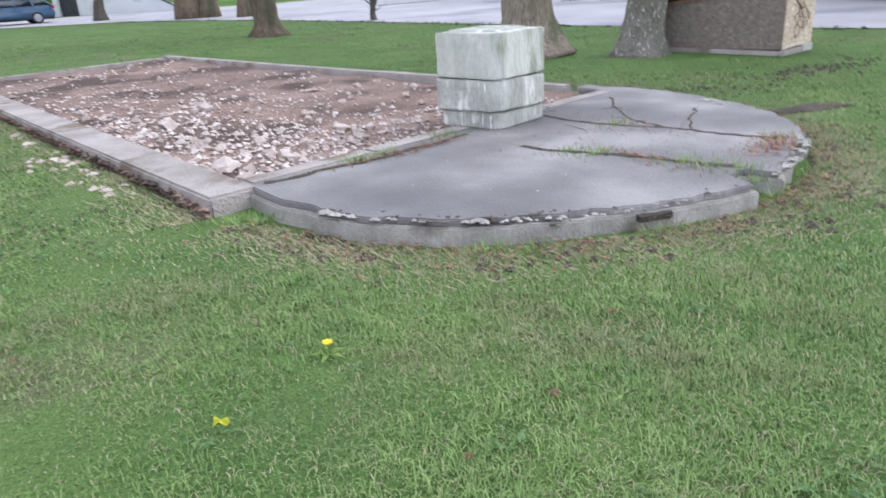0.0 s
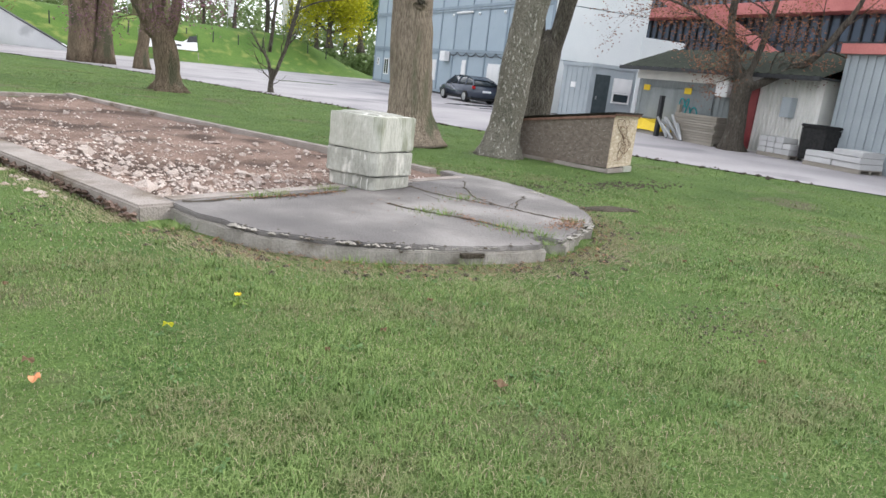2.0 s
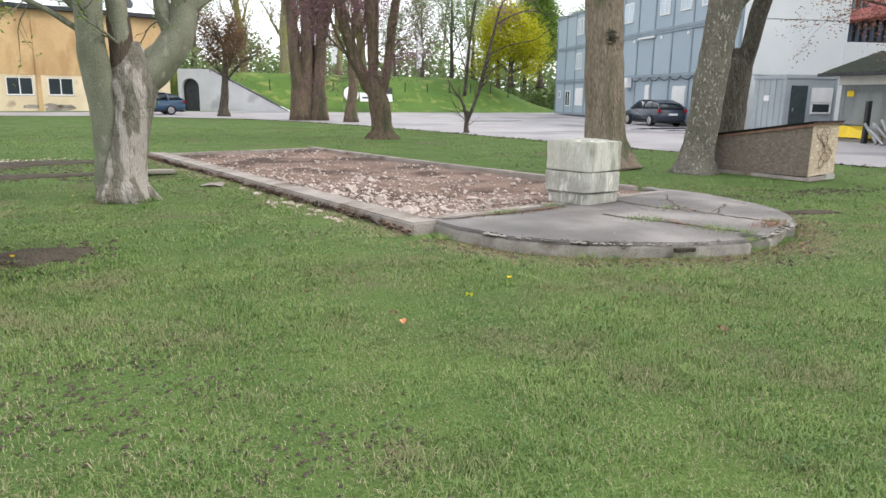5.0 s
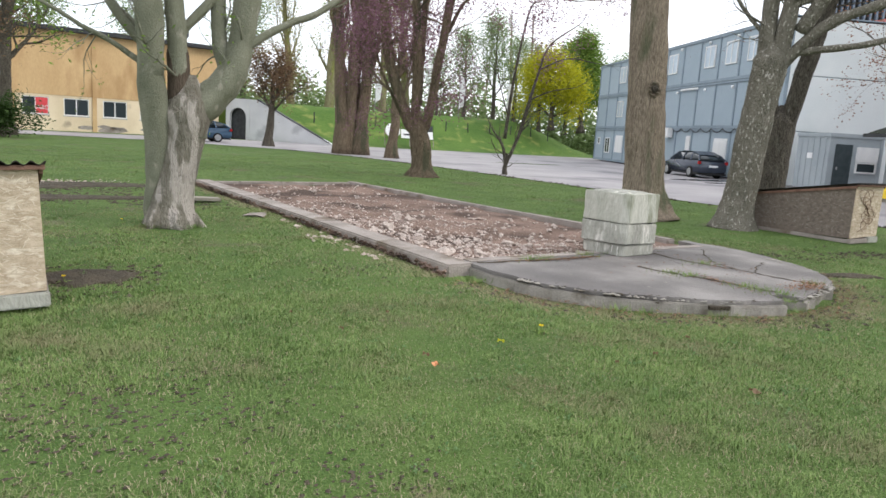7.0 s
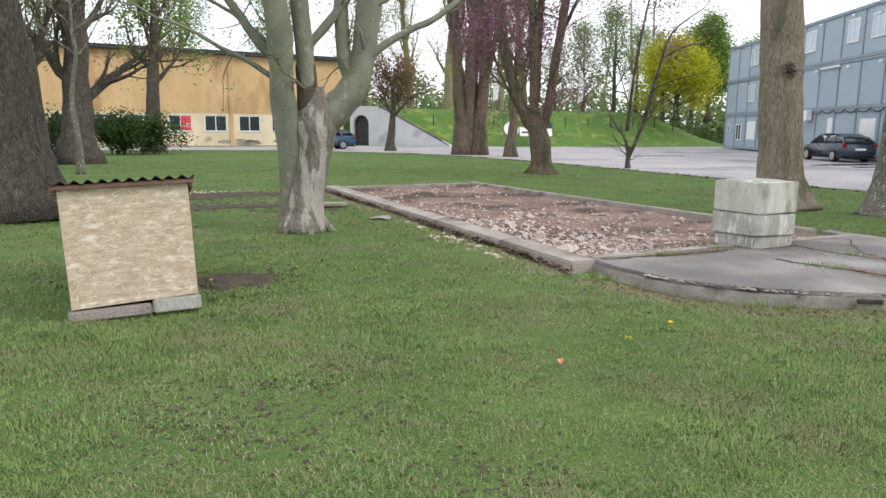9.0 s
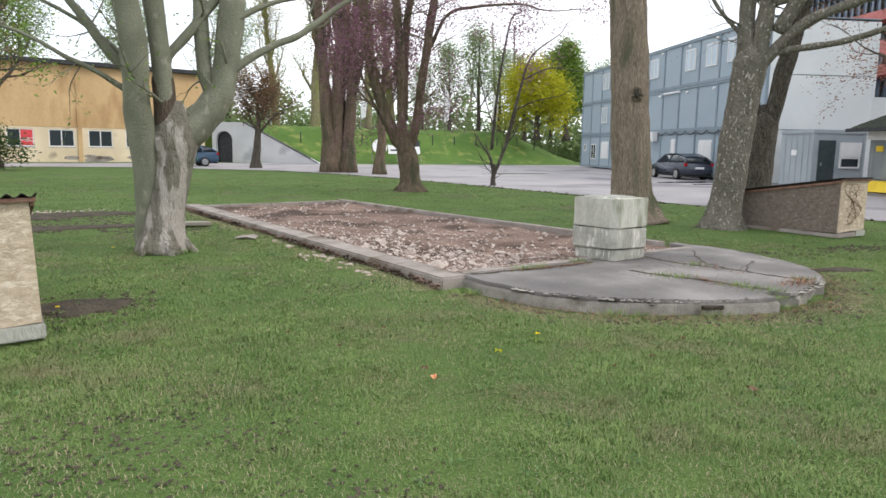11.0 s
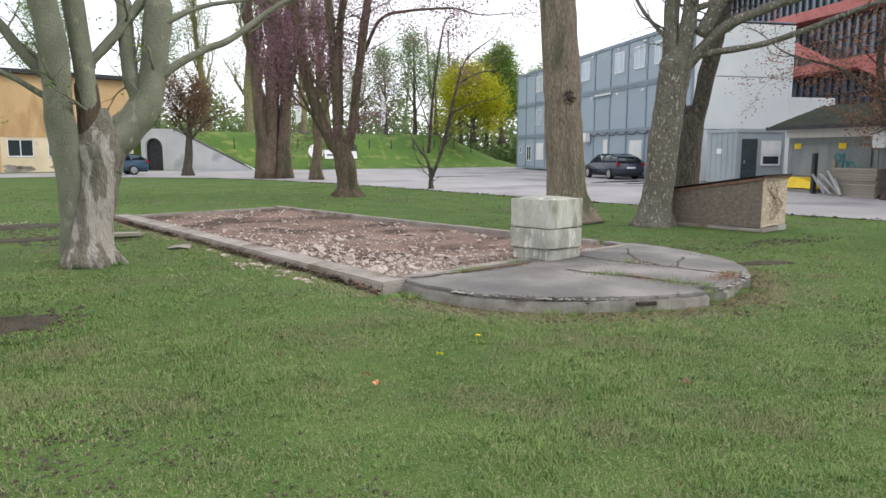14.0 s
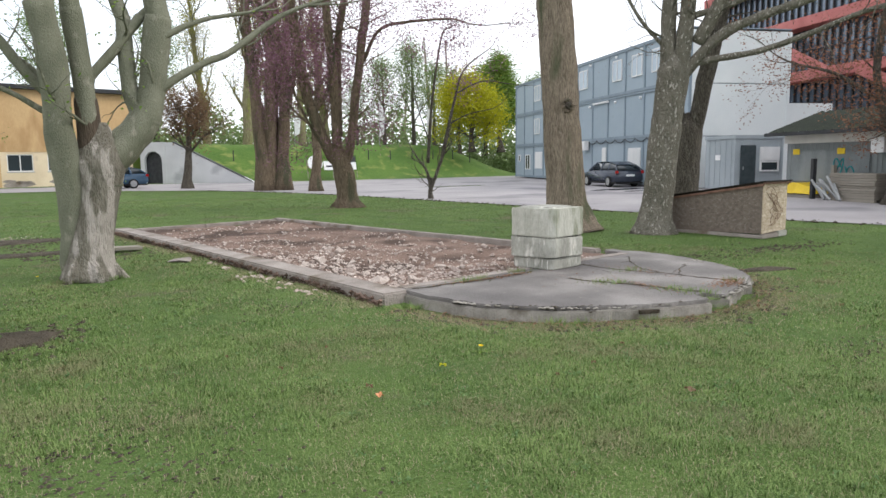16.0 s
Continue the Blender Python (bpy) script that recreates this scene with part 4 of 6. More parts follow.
def grown_tree(name, m, label, bark, height, r, seed, leaf=None, size=0.09, count=3, scatter=0.35, stems=1, level=3, kids=4, lift=0.1, spread=0.7, clear=0.3, first=0.4, category="tree", group="", wander=0.13, apart=1.2):
    """A tree grown from its trunk: limbs start above the clear part of the stem."""
    rng = random.Random(seed)
    root = thing(name, m, label, category, group)
    tw, tips = S(), []
    for k in range(stems):
        s = S()
        off = Vector((2 * k / max(1, stems - 1) - 1 + rng.uniform(-0.2, 0.2), rng.uniform(-0.6, 0.6), 0)) * r * apart * (stems > 1)
        lean = Vector((rng.gauss(0, 0.05), rng.gauss(0, 0.05), 0)) + off * 0.12
        n, pts = 9, []
        for i in range(n + 1):
            z = height * i / n
            pts.append(off + lean * z + Vector((rng.gauss(0, 0.05), rng.gauss(0, 0.05), 0)) * (i > 0) * min(1, height / 6) + Vector((0, 0, z - 0.05)))
        rad = [r * (1 + 0.5 * math.exp(-p.z / 0.3)) * (1 - 0.85 * i / n) + 0.01 for i, p in enumerate(pts)]
        s.tube(smooth_path(pts, 3), [float(np.interp(j / (3 * n), [i / n for i in range(n + 1)], rad)) for j in range(3 * n + 1)], 12, 0.12)
        limbs = 11
        for j in range(limbs):
            t = clear + (0.97 - clear) * (j + rng.random()) / limbs
            i = min(n - 1, int(t * n))
            q = pts[i].lerp(pts[i + 1], t * n - i)
            a = j * 2.4 + rng.uniform(-0.5, 0.5)
            branch(tw, tips, q, (math.cos(a), math.sin(a), 0.35 + lift * 6), height * first * (1.1 - 0.75 * t) * rng.uniform(0.7, 1.15), rad[i] * 0.45, level - 1, rng, lift, wander, kids, spread, 5)
        s.make("trunk", bark, root, smooth=True)
    tagged(tw.make("twigwork", bark, root), kind="stuff")
    if leaf:
        leaves(tips, count, size, scatter, rng).make("crown", leaf, root)
    return root


def at(degrees, distance, z=0.0):
    """A pose on the ground by bearing from +y and distance, turned to the walk's end."""
    a = radians(degrees)
    return pose(distance * math.sin(a), distance * math.cos(a), z, 0, 0, -degrees)


# left of the lawn
grown_tree("tree", at(-15.2, 13.9), "large old tree with deeply furrowed dark grey bark", BARK_DARK, 11, 0.56, 31, LEAF_GREEN, 0.05, 2, 0.2, level=3, kids=4, clear=0.32, first=0.35)
grown_tree("tree", at(-12.7, 33), "dark-barked tree with brownish spring leaves", BARK_DARK, 11, 0.7, 32, LEAF_BROWN, 0.075, 5, 0.35, stems=2, clear=0.2, first=0.4)
grown_tree("sapling", at(-11.3, 26), "thin leaning sapling with a bare stem", BARK_FLECK, 7, 0.1, 33, LEAF_GREEN, 0.05, 1, 0.15, level=2, kids=3, clear=0.5)
grown_tree("tree", at(-6.2, 47), "dark-trunked tree with fresh light green leaves", BARK_DARK, 12, 0.5, 34, LEAF_GREEN, 0.13, 5, 0.5, clear=0.3, first=0.32)


def hedge():
    rng = random.Random(36)
    root = thing("shrub", at(-9.4, 43), "dark evergreen shrub with spreading bare stems", "shrub")
    st, tips = S(), []
    for k in range(24):
        a, x0 = rng.uniform(-0.9, 0.9), rng.uniform(-2.9, 2.9)
        branch(st, tips, (x0, rng.uniform(-0.4, 0.4), -0.03), (math.sin(a), rng.uniform(-0.4, 0.4), 0.9), rng.uniform(1.1, 1.6), 0.05, 1, rng, 0.05, 0.2, 4, 0.8, 5)
    tagged(st.make("twigwork", BARK_DARK, root), kind="stuff")
    leaves([t for t in tips if t.z > 0.7], 34, 0.1, 0.28, rng).make("crown", LEAF_DARK, root)


hedge()

# middle distance
grown_tree("tree", at(11.8, 49), "small round tree with dense twigs and brown leaves", BARK_DARK, 5.6, 0.3, 41, LEAF_BROWN, 0.075, 5, 0.38, kids=5, clear=0.36, first=0.45, spread=0.9)
grown_tree("poplar", at(18.2, 43), "massive poplar with several furrowed trunks", BARK_RED, 17, 0.42, 42, LEAF_BROWN, 0.055, 1, 0.3, stems=4, apart=1.25, kids=4, clear=0.16, first=0.26, lift=0.26, spread=0.42)
grown_tree("plum_tree", at(21.5, 40.5), "leaning plum tree with purple leaves", BARK_RED, 9, 0.3, 43, LEAF_PURPLE, 0.07, 3, 0.3, kids=5, clear=0.3, first=0.4)

# on and behind the bank
_olive = grown_tree("poplar", at(16.2, 72, 1.0), "tall mossy yellow-green poplar in bud", BARK_MOSS, 19, 0.55, 51, LEAF_OLIVE, 0.11, 4, 0.5, kids=4, clear=0.2, first=0.22, lift=0.2, spread=0.45, group="poplars behind the bank")
for _a, _d, _k in ((13.6, 76, 0.9), (17.6, 80, 1.05), (20.5, 75, 0.85), (22.6, 84, 1.0)):
    copy_thing(_olive, at(_a, _d, 1.0) @ pose(0, 0, 0, 0, 0, _a * 37)).scale = (_k, _k, _k)
_pale = grown_tree("tree", at(29.3, 86, 2.0), "tall feathery grey-green tree behind the bank", BARK_DARK, 12.5, 0.3, 52, LEAF_PALE, 0.13, 5, 0.55, kids=4, clear=0.28, first=0.3, group="trees behind the bank")
for _a, _d, _k in ((24.9, 90, 0.72), (27.0, 84, 0.85), (31.0, 92, 0.9), (33.0, 84, 0.75), (35.0, 96, 0.9), (9.8, 95, 1.3), (2.5, 90, 1.25), (-4, 95, 1.3), (-13, 90, 1.3), (-20, 80, 1.4)):
    copy_thing(_pale, at(_a, _d, 2.0) @ pose(0, 0, 0, 0, 0, _a * 53)).scale = (_k, _k, _k)
grown_tree("tree", at(34.0, 74, 2.6), "broad bright yellow-green tree on the bank", BARK_DARK, 6.2, 0.3, 53, LEAF_YELLOW, 0.14, 12, 0.6, kids=5, clear=0.14, first=0.5, lift=0.03)
grown_tree("tree", at(36.3, 86, 2.6), "tall fresh green tree behind the bank", BARK_DARK, 9.6, 0.35, 54, LEAF_GREEN, 0.17, 12, 0.65, kids=5, clear=0.2, first=0.3)
grown_tree("tree", at(38.6, 100, 0), "distant hazy grey-green tree", BARK_DARK, 12, 0.35, 55, LEAF_PALE, 0.16, 4, 0.6, kids=5, clear=0.2, first=0.32)
_bare = grown_tree("poplar", at(30.8, 110, 1.0), "distant narrow bare poplar", BARK_BROWN, 19, 0.35, 56, None, kids=4, clear=0.15, first=0.14, lift=0.35, spread=0.4, group="distant bare poplars")
copy_thing(_bare, at(32.2, 112, 1.0) @ pose(0, 0, 0, 0, 0, 70))
copy_thing(_bare, at(28.4, 115, 0.5) @ pose(0, 0, 0, 0, 0, 200)).scale = (0.8, 0.8, 0.8)


def thicket():
    """The undergrowth that closes the view behind the bank."""
    rng, tips = random.Random(61), []
    for k in range(2600):
        a, d = rng.uniform(-32, 46), rng.uniform(92, 112)
        tips.append(Vector((d * math.sin(radians(a)), d * math.cos(radians(a)), 0.3 + 8.5 * rng.random() ** 1.5 * (0.75 + 0.3 * math.sin(a * 1.3) * math.sin(a * 0.37)))))
    tagged(leaves(tips, 26, 0.36, 1.0, rng).make("thicket", LEAF_PALE), "hazy green undergrowth behind the bank", "undergrowth", kind="stuff")


thicket()

# by the shed
traced_tree("tree", 25.3, 12.0, "gnarled tree with rusty buds in front of the shed", BARK_DARK,
    [(0.0, 0.0, 0.36), (0.0, 0.8, 0.3), (-0.05, 1.7, 0.3), (-0.02, 2.3, 0.34)], [([(0.0, 2.1), (-0.5, 3.1), (-0.8, 4.4), (-0.7, 6.0)], 0.17, 0.1), ([(0.1, 2.1), (0.9, 2.6), (1.9, 3.3), (2.7, 4.6)], 0.17, 0.09), ([(0.0, 2.2), (0.3, 3.6), (0.5, 5.2)], 0.13, 0.08), ([(-0.6, 3.4), (-1.9, 4.4), (-3.0, 4.8)], 0.08, 0.04)], 27, LEAF_RUST, 0.05, 3, 0.2, twigs=8, reach=1.5, level=2, top=2.4)
grown_tree("tree", at(80, 20), "leafy green tree beside the yard", BARK_DARK, 10, 0.3, 28, LEAF_PALE, 0.1, 5, 0.4, kids=4, clear=0.4, first=0.36)


# ---- buildings ----
def window(parent, x, z, w, h, y=0.0, bars=2, frame_mat=None, glass=None, name="window", sill=False, label=""):
    """A window in a wall whose face is the plane y = 0: frame proud, panes set back."""
    frame_mat, glass = frame_mat or WHITE, glass or GLASS
    root = new(name)
    root.parent = parent
    root.matrix_basis = pose(x, y, z)
    if label:
        root["label"] = label
    t = 0.07
    s = S().box(0, -0.04, 0, w, 0.03, t).box(0, -0.04, h - t, w, 0.03, h).box(0, -0.04, t, t, 0.03, h - t).box(w - t, -0.04, t, w, 0.03, h - t)
    for k in range(1, bars):
        s.box(w * k / bars - t / 2, -0.04, t, w * k / bars + t / 2, 0.03, h - t)
    s.make("frame", frame_mat, root)
    for k in range(bars):
        S().box(w * k / bars + 0.02, -0.012, 0.03, w * (k + 1) / bars - 0.02, 0.012, h - 0.03).make("pane", glass, root)
    if sill:
        S().box(-0.06, -0.1, -0.07, w + 0.06, 0.03, -0.005).make("sill", GREY_METAL, root)
    return root


def yellow_hall():
    """The long hall with ochre upper walls; x runs along its front."""
    L, H = 44.0, 7.2
    root = thing("hall_building", pose(8.95 - 0.974 * L, 63.25 - 0.226 * L, 0, 0, 0, 13.05), "long ochre and cream rendered hall with a flat dark roof", "building")
    holes, x = [], L - 1.9
    while x > 1.5:
        holes.append((x - 1.75, 1.15, 1.75, 1.28))
        x -= 2.72
    S().box(0, 0, -0.2, L, 0.3, 1.15).make("lower_wall", CREAM, root, "cream rendered lower wall with flaking patches")
    S().box(0, 0, 2.43, L, 0.3, 2.598).make("lintel", CREAM, root)
    edges = [L] + [e for hx, _, w, _ in holes for e in (hx + w, hx)] + [0]
    for x1, x0 in zip(edges[0::2], edges[1::2]):
        S().box(x0, 0, 1.152, x1, 0.3, 2.428).make("pier", CREAM, root)
    S().box(0, -0.03, 2.6, L, 0.3, H).make("upper_wall", OCHRE, root, "stained ochre rendered upper wall")
    S().box(L - 0.3, 0.301, -0.2, L, 16, H).make("side_wall", OCHRE, root)
    S().box(0, 0.301, -0.2, 0.3, 16, H).make("side_wall", OCHRE, root)
    S().box(0.301, 15.7, -0.2, L - 0.301, 16, H).make("back_wall", OCHRE, root)
    S().box(-0.5, -0.55, H + 0.002, L + 0.5, 16.4, H + 0.32).make("roof", DARK_METAL, root, "dark flat roof edge", bevel=0.03)
    S().box(0.3, 3.0, 0.1, L - 0.3, 3.2, 2.6).make("inner_wall", DARK_METAL, root)
    for k, (hx, hz, w, h) in enumerate(holes):
        window(root, hx, hz, w, h, 0.08, 2, sill=True)
        if k % 2 == 0:
            S().box(hx - 0.75, -0.09, -0.1, hx - 0.45, -0.031, H - 0.02).make("pilaster", OCHRE, root)
        if k == 4:
            S().box(hx + 0.9, 0.02, hz + 0.08, hx + w - 0.08, 0.045, hz + h - 0.08).make("poster", RED_SIGN, root, "red poster behind the window")
            text = bpy.data.curves.new("poster_text", "FONT")
            text.body, text.size, text.extrude = "ABC", 0.42, 0.004
            ob = new("lettering", text)
            ob.parent, ob.matrix_basis = root, pose(hx + 0.93, 0.01, hz + 0.36, 90)
            text.materials.append(WHITE)
    rng = random.Random(71)
    for k in range(16):
        stains = S()
        cx, cz, r = rng.uniform(L - 28, L - 1), rng.uniform(0.1, 0.5), rng.uniform(0.3, 0.9)
        stains.poly([(cx + r * 1.6 * math.cos(a) * rng.uniform(0.7, 1.1), -0.004, max(-0.1, cz + 0.4 * r * math.sin(a) * rng.uniform(0.7, 1.1))) for a in [i * math.tau / 12 for i in range(12)]][::-1])
        stains.make("bare_patch", KERB, root, "flaked patch of bare grey render")
    S().tube([(L - 16, 3, H + 0.3), (L - 16, 3, H + 2.2)], [0.04, 0.03], 6).make("mast", DARK_METAL, root)
    dish = S()
    dish.tube([(L - 3.0, -0.2, H + 0.3), (L - 3.0, -0.2, H + 0.9)], [0.03, 0.03], 6)
    dish.tube([(L - 3.0, -0.28, H + 1.0), (L - 2.98, -0.34, H + 1.02)], [0.4, 0.42], 14)
    dish.make("satellite_dish", DARK_METAL, root, "dark satellite dish on the roof edge", smooth=False)
    return root


yellow_hall()


def ramp_wall():
    root = thing("wing_wall", pose(9.55, 63.2, 0, 0, 0, -37.5), "smooth light grey concrete wing wall with an arched passage", "wall")
    S().slab_xz([(2.2, -0.2), (9.6, -0.2), (9.6, 0.12), (2.9, 3.35), (2.2, 3.4)], 0, 0.35).make("sloping_wall", RAMP_CONC, root, "sloping light grey concrete wall", bevel=0.02)
    arch = [(0, -0.2), (0.35, -0.2), (0.35, 1.9)] + [(1.1 - 0.75 * math.cos(a), 1.9 + 0.75 * math.sin(a)) for a in [k * math.pi / 8 for k in range(1, 9)]] + [(1.85, -0.2), (2.195, -0.2), (2.195, 3.4), (0, 3.4)]
    S().slab_xz(arch, 0, 0.3).make("arch", RAMP_CONC, root, "arched concrete opening")
    # near-black panel stands in for the shaded depth behind the arch
    S().box(0.3, 0.4, -0.2, 1.9, 0.5, 2.8).make("passage_back", DARK_METAL, root, "dark panel for the shade in the passage")
    cop = S()
    cop.slab_xz([(2.85, 3.37), (9.42, 0.13), (9.42, 0.2), (2.85, 3.44)], -0.05, 0.4)
    cop.make("coping", DARK_METAL, root, "thin dark coping")


ramp_wall()


def container_block():
    """Three storeys of stacked site containers; x runs along the long front towards its near corner."""
    L, H, W = 29.5, 8.25, 6.0
    root = thing("container_building", pose(30.6 + 0.335 * L, 25.2 + 0.942 * L, 0, 0, 0, 250.4), "three-storey block of stacked grey-blue site containers", "building")
    S().box(0.06, 0.25, 0.15, L - 0.06, W - 0.1, H - 0.05).make("core", BLUE_RAIL, root)
    n, storey = 12, H / 3
    w = L / n
    # the front stands on the plane y = 0.24 and looks to -y once the frame is turned
    panel = S().box(0, 0, 0, w - 0.1, 0.06, storey - 0.3).mesh("panel", BLUE_PANEL, bevel=0.006)
    for f in range(3):
        S().box(-0.05, 0.1, f * storey + 0.12, L, 0.24, f * storey + 0.3).make("floor_rail", BLUE_RAIL, root, bevel=0.01)
        S().box(-0.05, 0.1, (f + 1) * storey - 0.03, L, 0.24, (f + 1) * storey + 0.1).make("ceiling_rail", BLUE_RAIL, root, bevel=0.01)
        for i in range(n):
            shared("panel", panel, root, pose(i * w + 0.05, 0.18, f * storey + 0.31))
    for i in range(n + 1):
        S().box(i * w - 0.06, 0.12, 0.1, i * w + 0.06, 0.235, H).make("post", BLUE_RAIL, root)
    for f, i, o, ww in ((2, 2, 0.2, 1.0), (2, 3, 0.4, 1.0), (2, 5, 0.8, 1.1), (2, 9, 0.7, 1.1), (2, 1, 0.3, 0.9), (1, 9, 0.8, 1.0)):
        window(root, L - i * w - o - 0.2 - ww * 1.2, f * storey + 1.05, ww * 1.3, 1.3, 0.14, 2, glass=GLASS_BLUE)
    for i, o, ww, z, h in ((2, 0.3, 1.6, 0.9, 1.4), (4, 0.2, 0.6, 0.5, 1.9), (6, 0.3, 1.9, 0.9, 1.4), (7, 0.5, 1.7, 0.9, 1.4), (9, 0.3, 1.7, 0.9, 1.4)):
        sh = S().box(L - i * w - o - ww, 0.15, z, L - i * w - o, 0.175, z + h).make("roller_shutter", WHITE, root, "white roller shutter")
        slat = S().box(0, -0.03, 0.004, ww, 0, 0.13).mesh("slat", WHITE)
        for k in range(int(h / 0.14)):
            shared("slat", slat, sh, pose(L - i * w - o - ww, 0.149, z + k * 0.14))
    window(root, w + 0.4, 0.8, 1.2, 1.3, 0.14, 2)
    window(root, 0.9, 1.5, 0.5, 0.6, 0.14, 1)
    ac = S().box(L - 5 * w - 1.3, -0.25, storey - 0.5, L - 5 * w - 0.4, 0.1, storey + 0.15)
    ac.make("air_conditioner", WHITE, root, "white air conditioning unit", bevel=0.03)
    for k in range(9):
        a = L - 1.4 * k - 3.0
        S().tube(smooth_path([(a, 0.08, storey + 0.12), (a + 0.5, 0.04, storey - 0.06), (a + 1.0, 0.05, storey - 0.1), (a + 1.4, 0.08, storey + 0.1)], 3), [0.025] * 10, 5).make("cable", DARK_METAL, root)
    S().tube([(L - 12.0, 0.06, 2 * storey - 0.14), (L - 9.6, 0.06, 2 * storey - 0.14)], [0.07, 0.07], 6).make("lamp_tube", WHITE, root, "white tube lamp under the ceiling rail")
    for f in range(3):
        S().box(L - 0.05, 0.26, f * storey + 0.06, L + 0.03, W, (f + 1) * storey + 0.02).make("end_panel", WHITE_PANEL, root, "off-white end wall", bevel=0.01)
    S().box(L - 0.06, 0.24, 0.1, L + 0.08, 0.36, H).make("post", WHITE_PANEL, root)
    S().box(L - 0.06, W - 0.1, 0.1, L + 0.08, W + 0.05, H).make("post", WHITE_PANEL, root)
    S().box(L - 3.2, W + 0.06, 0.1, L - 0.12, W + 2.95, 4.55).make("annexe", WHITE_PANEL, root, "lower off-white annexe", bevel=0.02)
    for x in (L - 5.2, L - 8.6, L - 12.6, L - 17.0):
        S().tube([(x, 0.1, 2.92 * storey), (x, 0.0, 2.93 * storey)], [0.1, 0.07], 10).make("wall_lamp", WHITE, root, "small round white lamp")
        S().tube([(x, 0.1, 1.9 * storey), (x, 0.0, 1.91 * storey)], [0.1, 0.07], 10).make("wall_lamp", WHITE, root)
    S().box(-0.08, 0.1, H + 0.102, L + 0.05, W + 0.05, H + 0.16).make("roof", BLUE_RAIL, root)


container_block()


def site_container():
    """The small office container in front of the block."""
    root = thing("site_container", pose(29.4, 21.3, 0.02, 0, 0, -19.6), "small grey site container with a dark door and shuttered window", "container")
    W, D, H = 2.6, 2.5, 2.68
    S().box(0.03, 0.03, 0.1, W - 0.03, D, H - 0.1).make("body", GREY_CONT, root, bevel=0.01)
    for x in (0, W - 0.14):
        S().box(x, 0, 0, x + 0.14, 0.14, H - 0.19).make("corner_post", GREY_CONT, root, bevel=0.01)
    S().box(-0.02, -0.02, H - 0.185, W + 0.02, D + 0.05, H).make("roof_frame", GREY_CONT, root, bevel=0.02)
    S().box(0.3, -0.01, 0.16, 1.12, 0.028, 2.2).make("door", DOOR_DARK, root, "dark grey-green door", bevel=0.01)
    S().box(0.42, -0.05, 1.05, 0.46, -0.011, 1.2).make("handle", GREY_METAL, root)
    window(root, 1.35, 0.95, 1.0, 0.5, 0.0, 1)
    S().box(1.33, -0.06, 1.46, 2.37, 0.028, 2.12).make("roller_shutter", WHITE, root, "white shutter", bevel=0.01)
    for k in range(5):
        S().box(0.004, 0.3 + k * 0.45, 0.2, 0.026, 0.34 + k * 0.45, H - 0.2).make("rib", GREY_CONT, root)
    S().box(0.0, 1.2, 1.5, 0.029, 1.6, 1.75).make("notice", WHITE, root, "small white notice")


site_container()


def red_building():
    """The office building with salmon bands, mullioned glass and slanting beams."""
    L = 54.0
    # x runs from the far north corner to the near south one
    root = thing("office_building", pose(53, 40.9, 0, 0, 0, 250.4), "large office building with salmon-red bands and mullioned glass", "building")
    S().box(0.1, 0.5, 0, L, 14, 14.6).make("core", DARK_METAL, root)
    levels = (3.6, 7.3, 11.0, 14.7)
    for z in levels:
        S().box(-0.6, -0.9, z - 0.35, L, 0.49, z + 0.35).make("band", RED_BAND, root, "salmon-red concrete band", bevel=0.03)
    bars = [0] + [z for z in levels]
    for a, b in zip(bars, bars[1:]):
        z0, z1 = a + (0.36 if a else 0.05), b - 0.36
        for k in range(13):
            S().box(k * 4 + 0.02, 0.36, z0, k * 4 + 3.98, 0.42, z1).make("pane", GLASS_DARK, root, "dark tinted glass")
        s = S()
        for k in range(int(L / 0.7)):
            s.box(k * 0.7, 0.2, z0, k * 0.7 + 0.1, 0.36, z1)
        s.box(0, 0.22, (z0 + z1) / 2, L, 0.355, (z0 + z1) / 2 + 0.08)
        s.make("mullions", DARK_METAL, root, "dark close-set mullions")
    for x0, z0, x1, z1 in ((6.5, 11.0, 14.5, 7.3), (17, 7.3, 25, 3.6), (15, 14.7, 26, 11.0), (27, 11.0, 35, 7.3), (37, 7.3, 45, 3.6)):
        S().slab_xz([(x0, z0 - 0.4), (x0, z0 + 0.4), (x1, z1 + 0.4), (x1, z1 - 0.4)][::-1], -1.0, -0.92).make("slanting_beam", RED_BAND, root, "slanting salmon-red beam")
    S().box(-0.6, -0.5, 14.75, L, 14, 15.0).make("roof", DARK_METAL, root)


red_building()


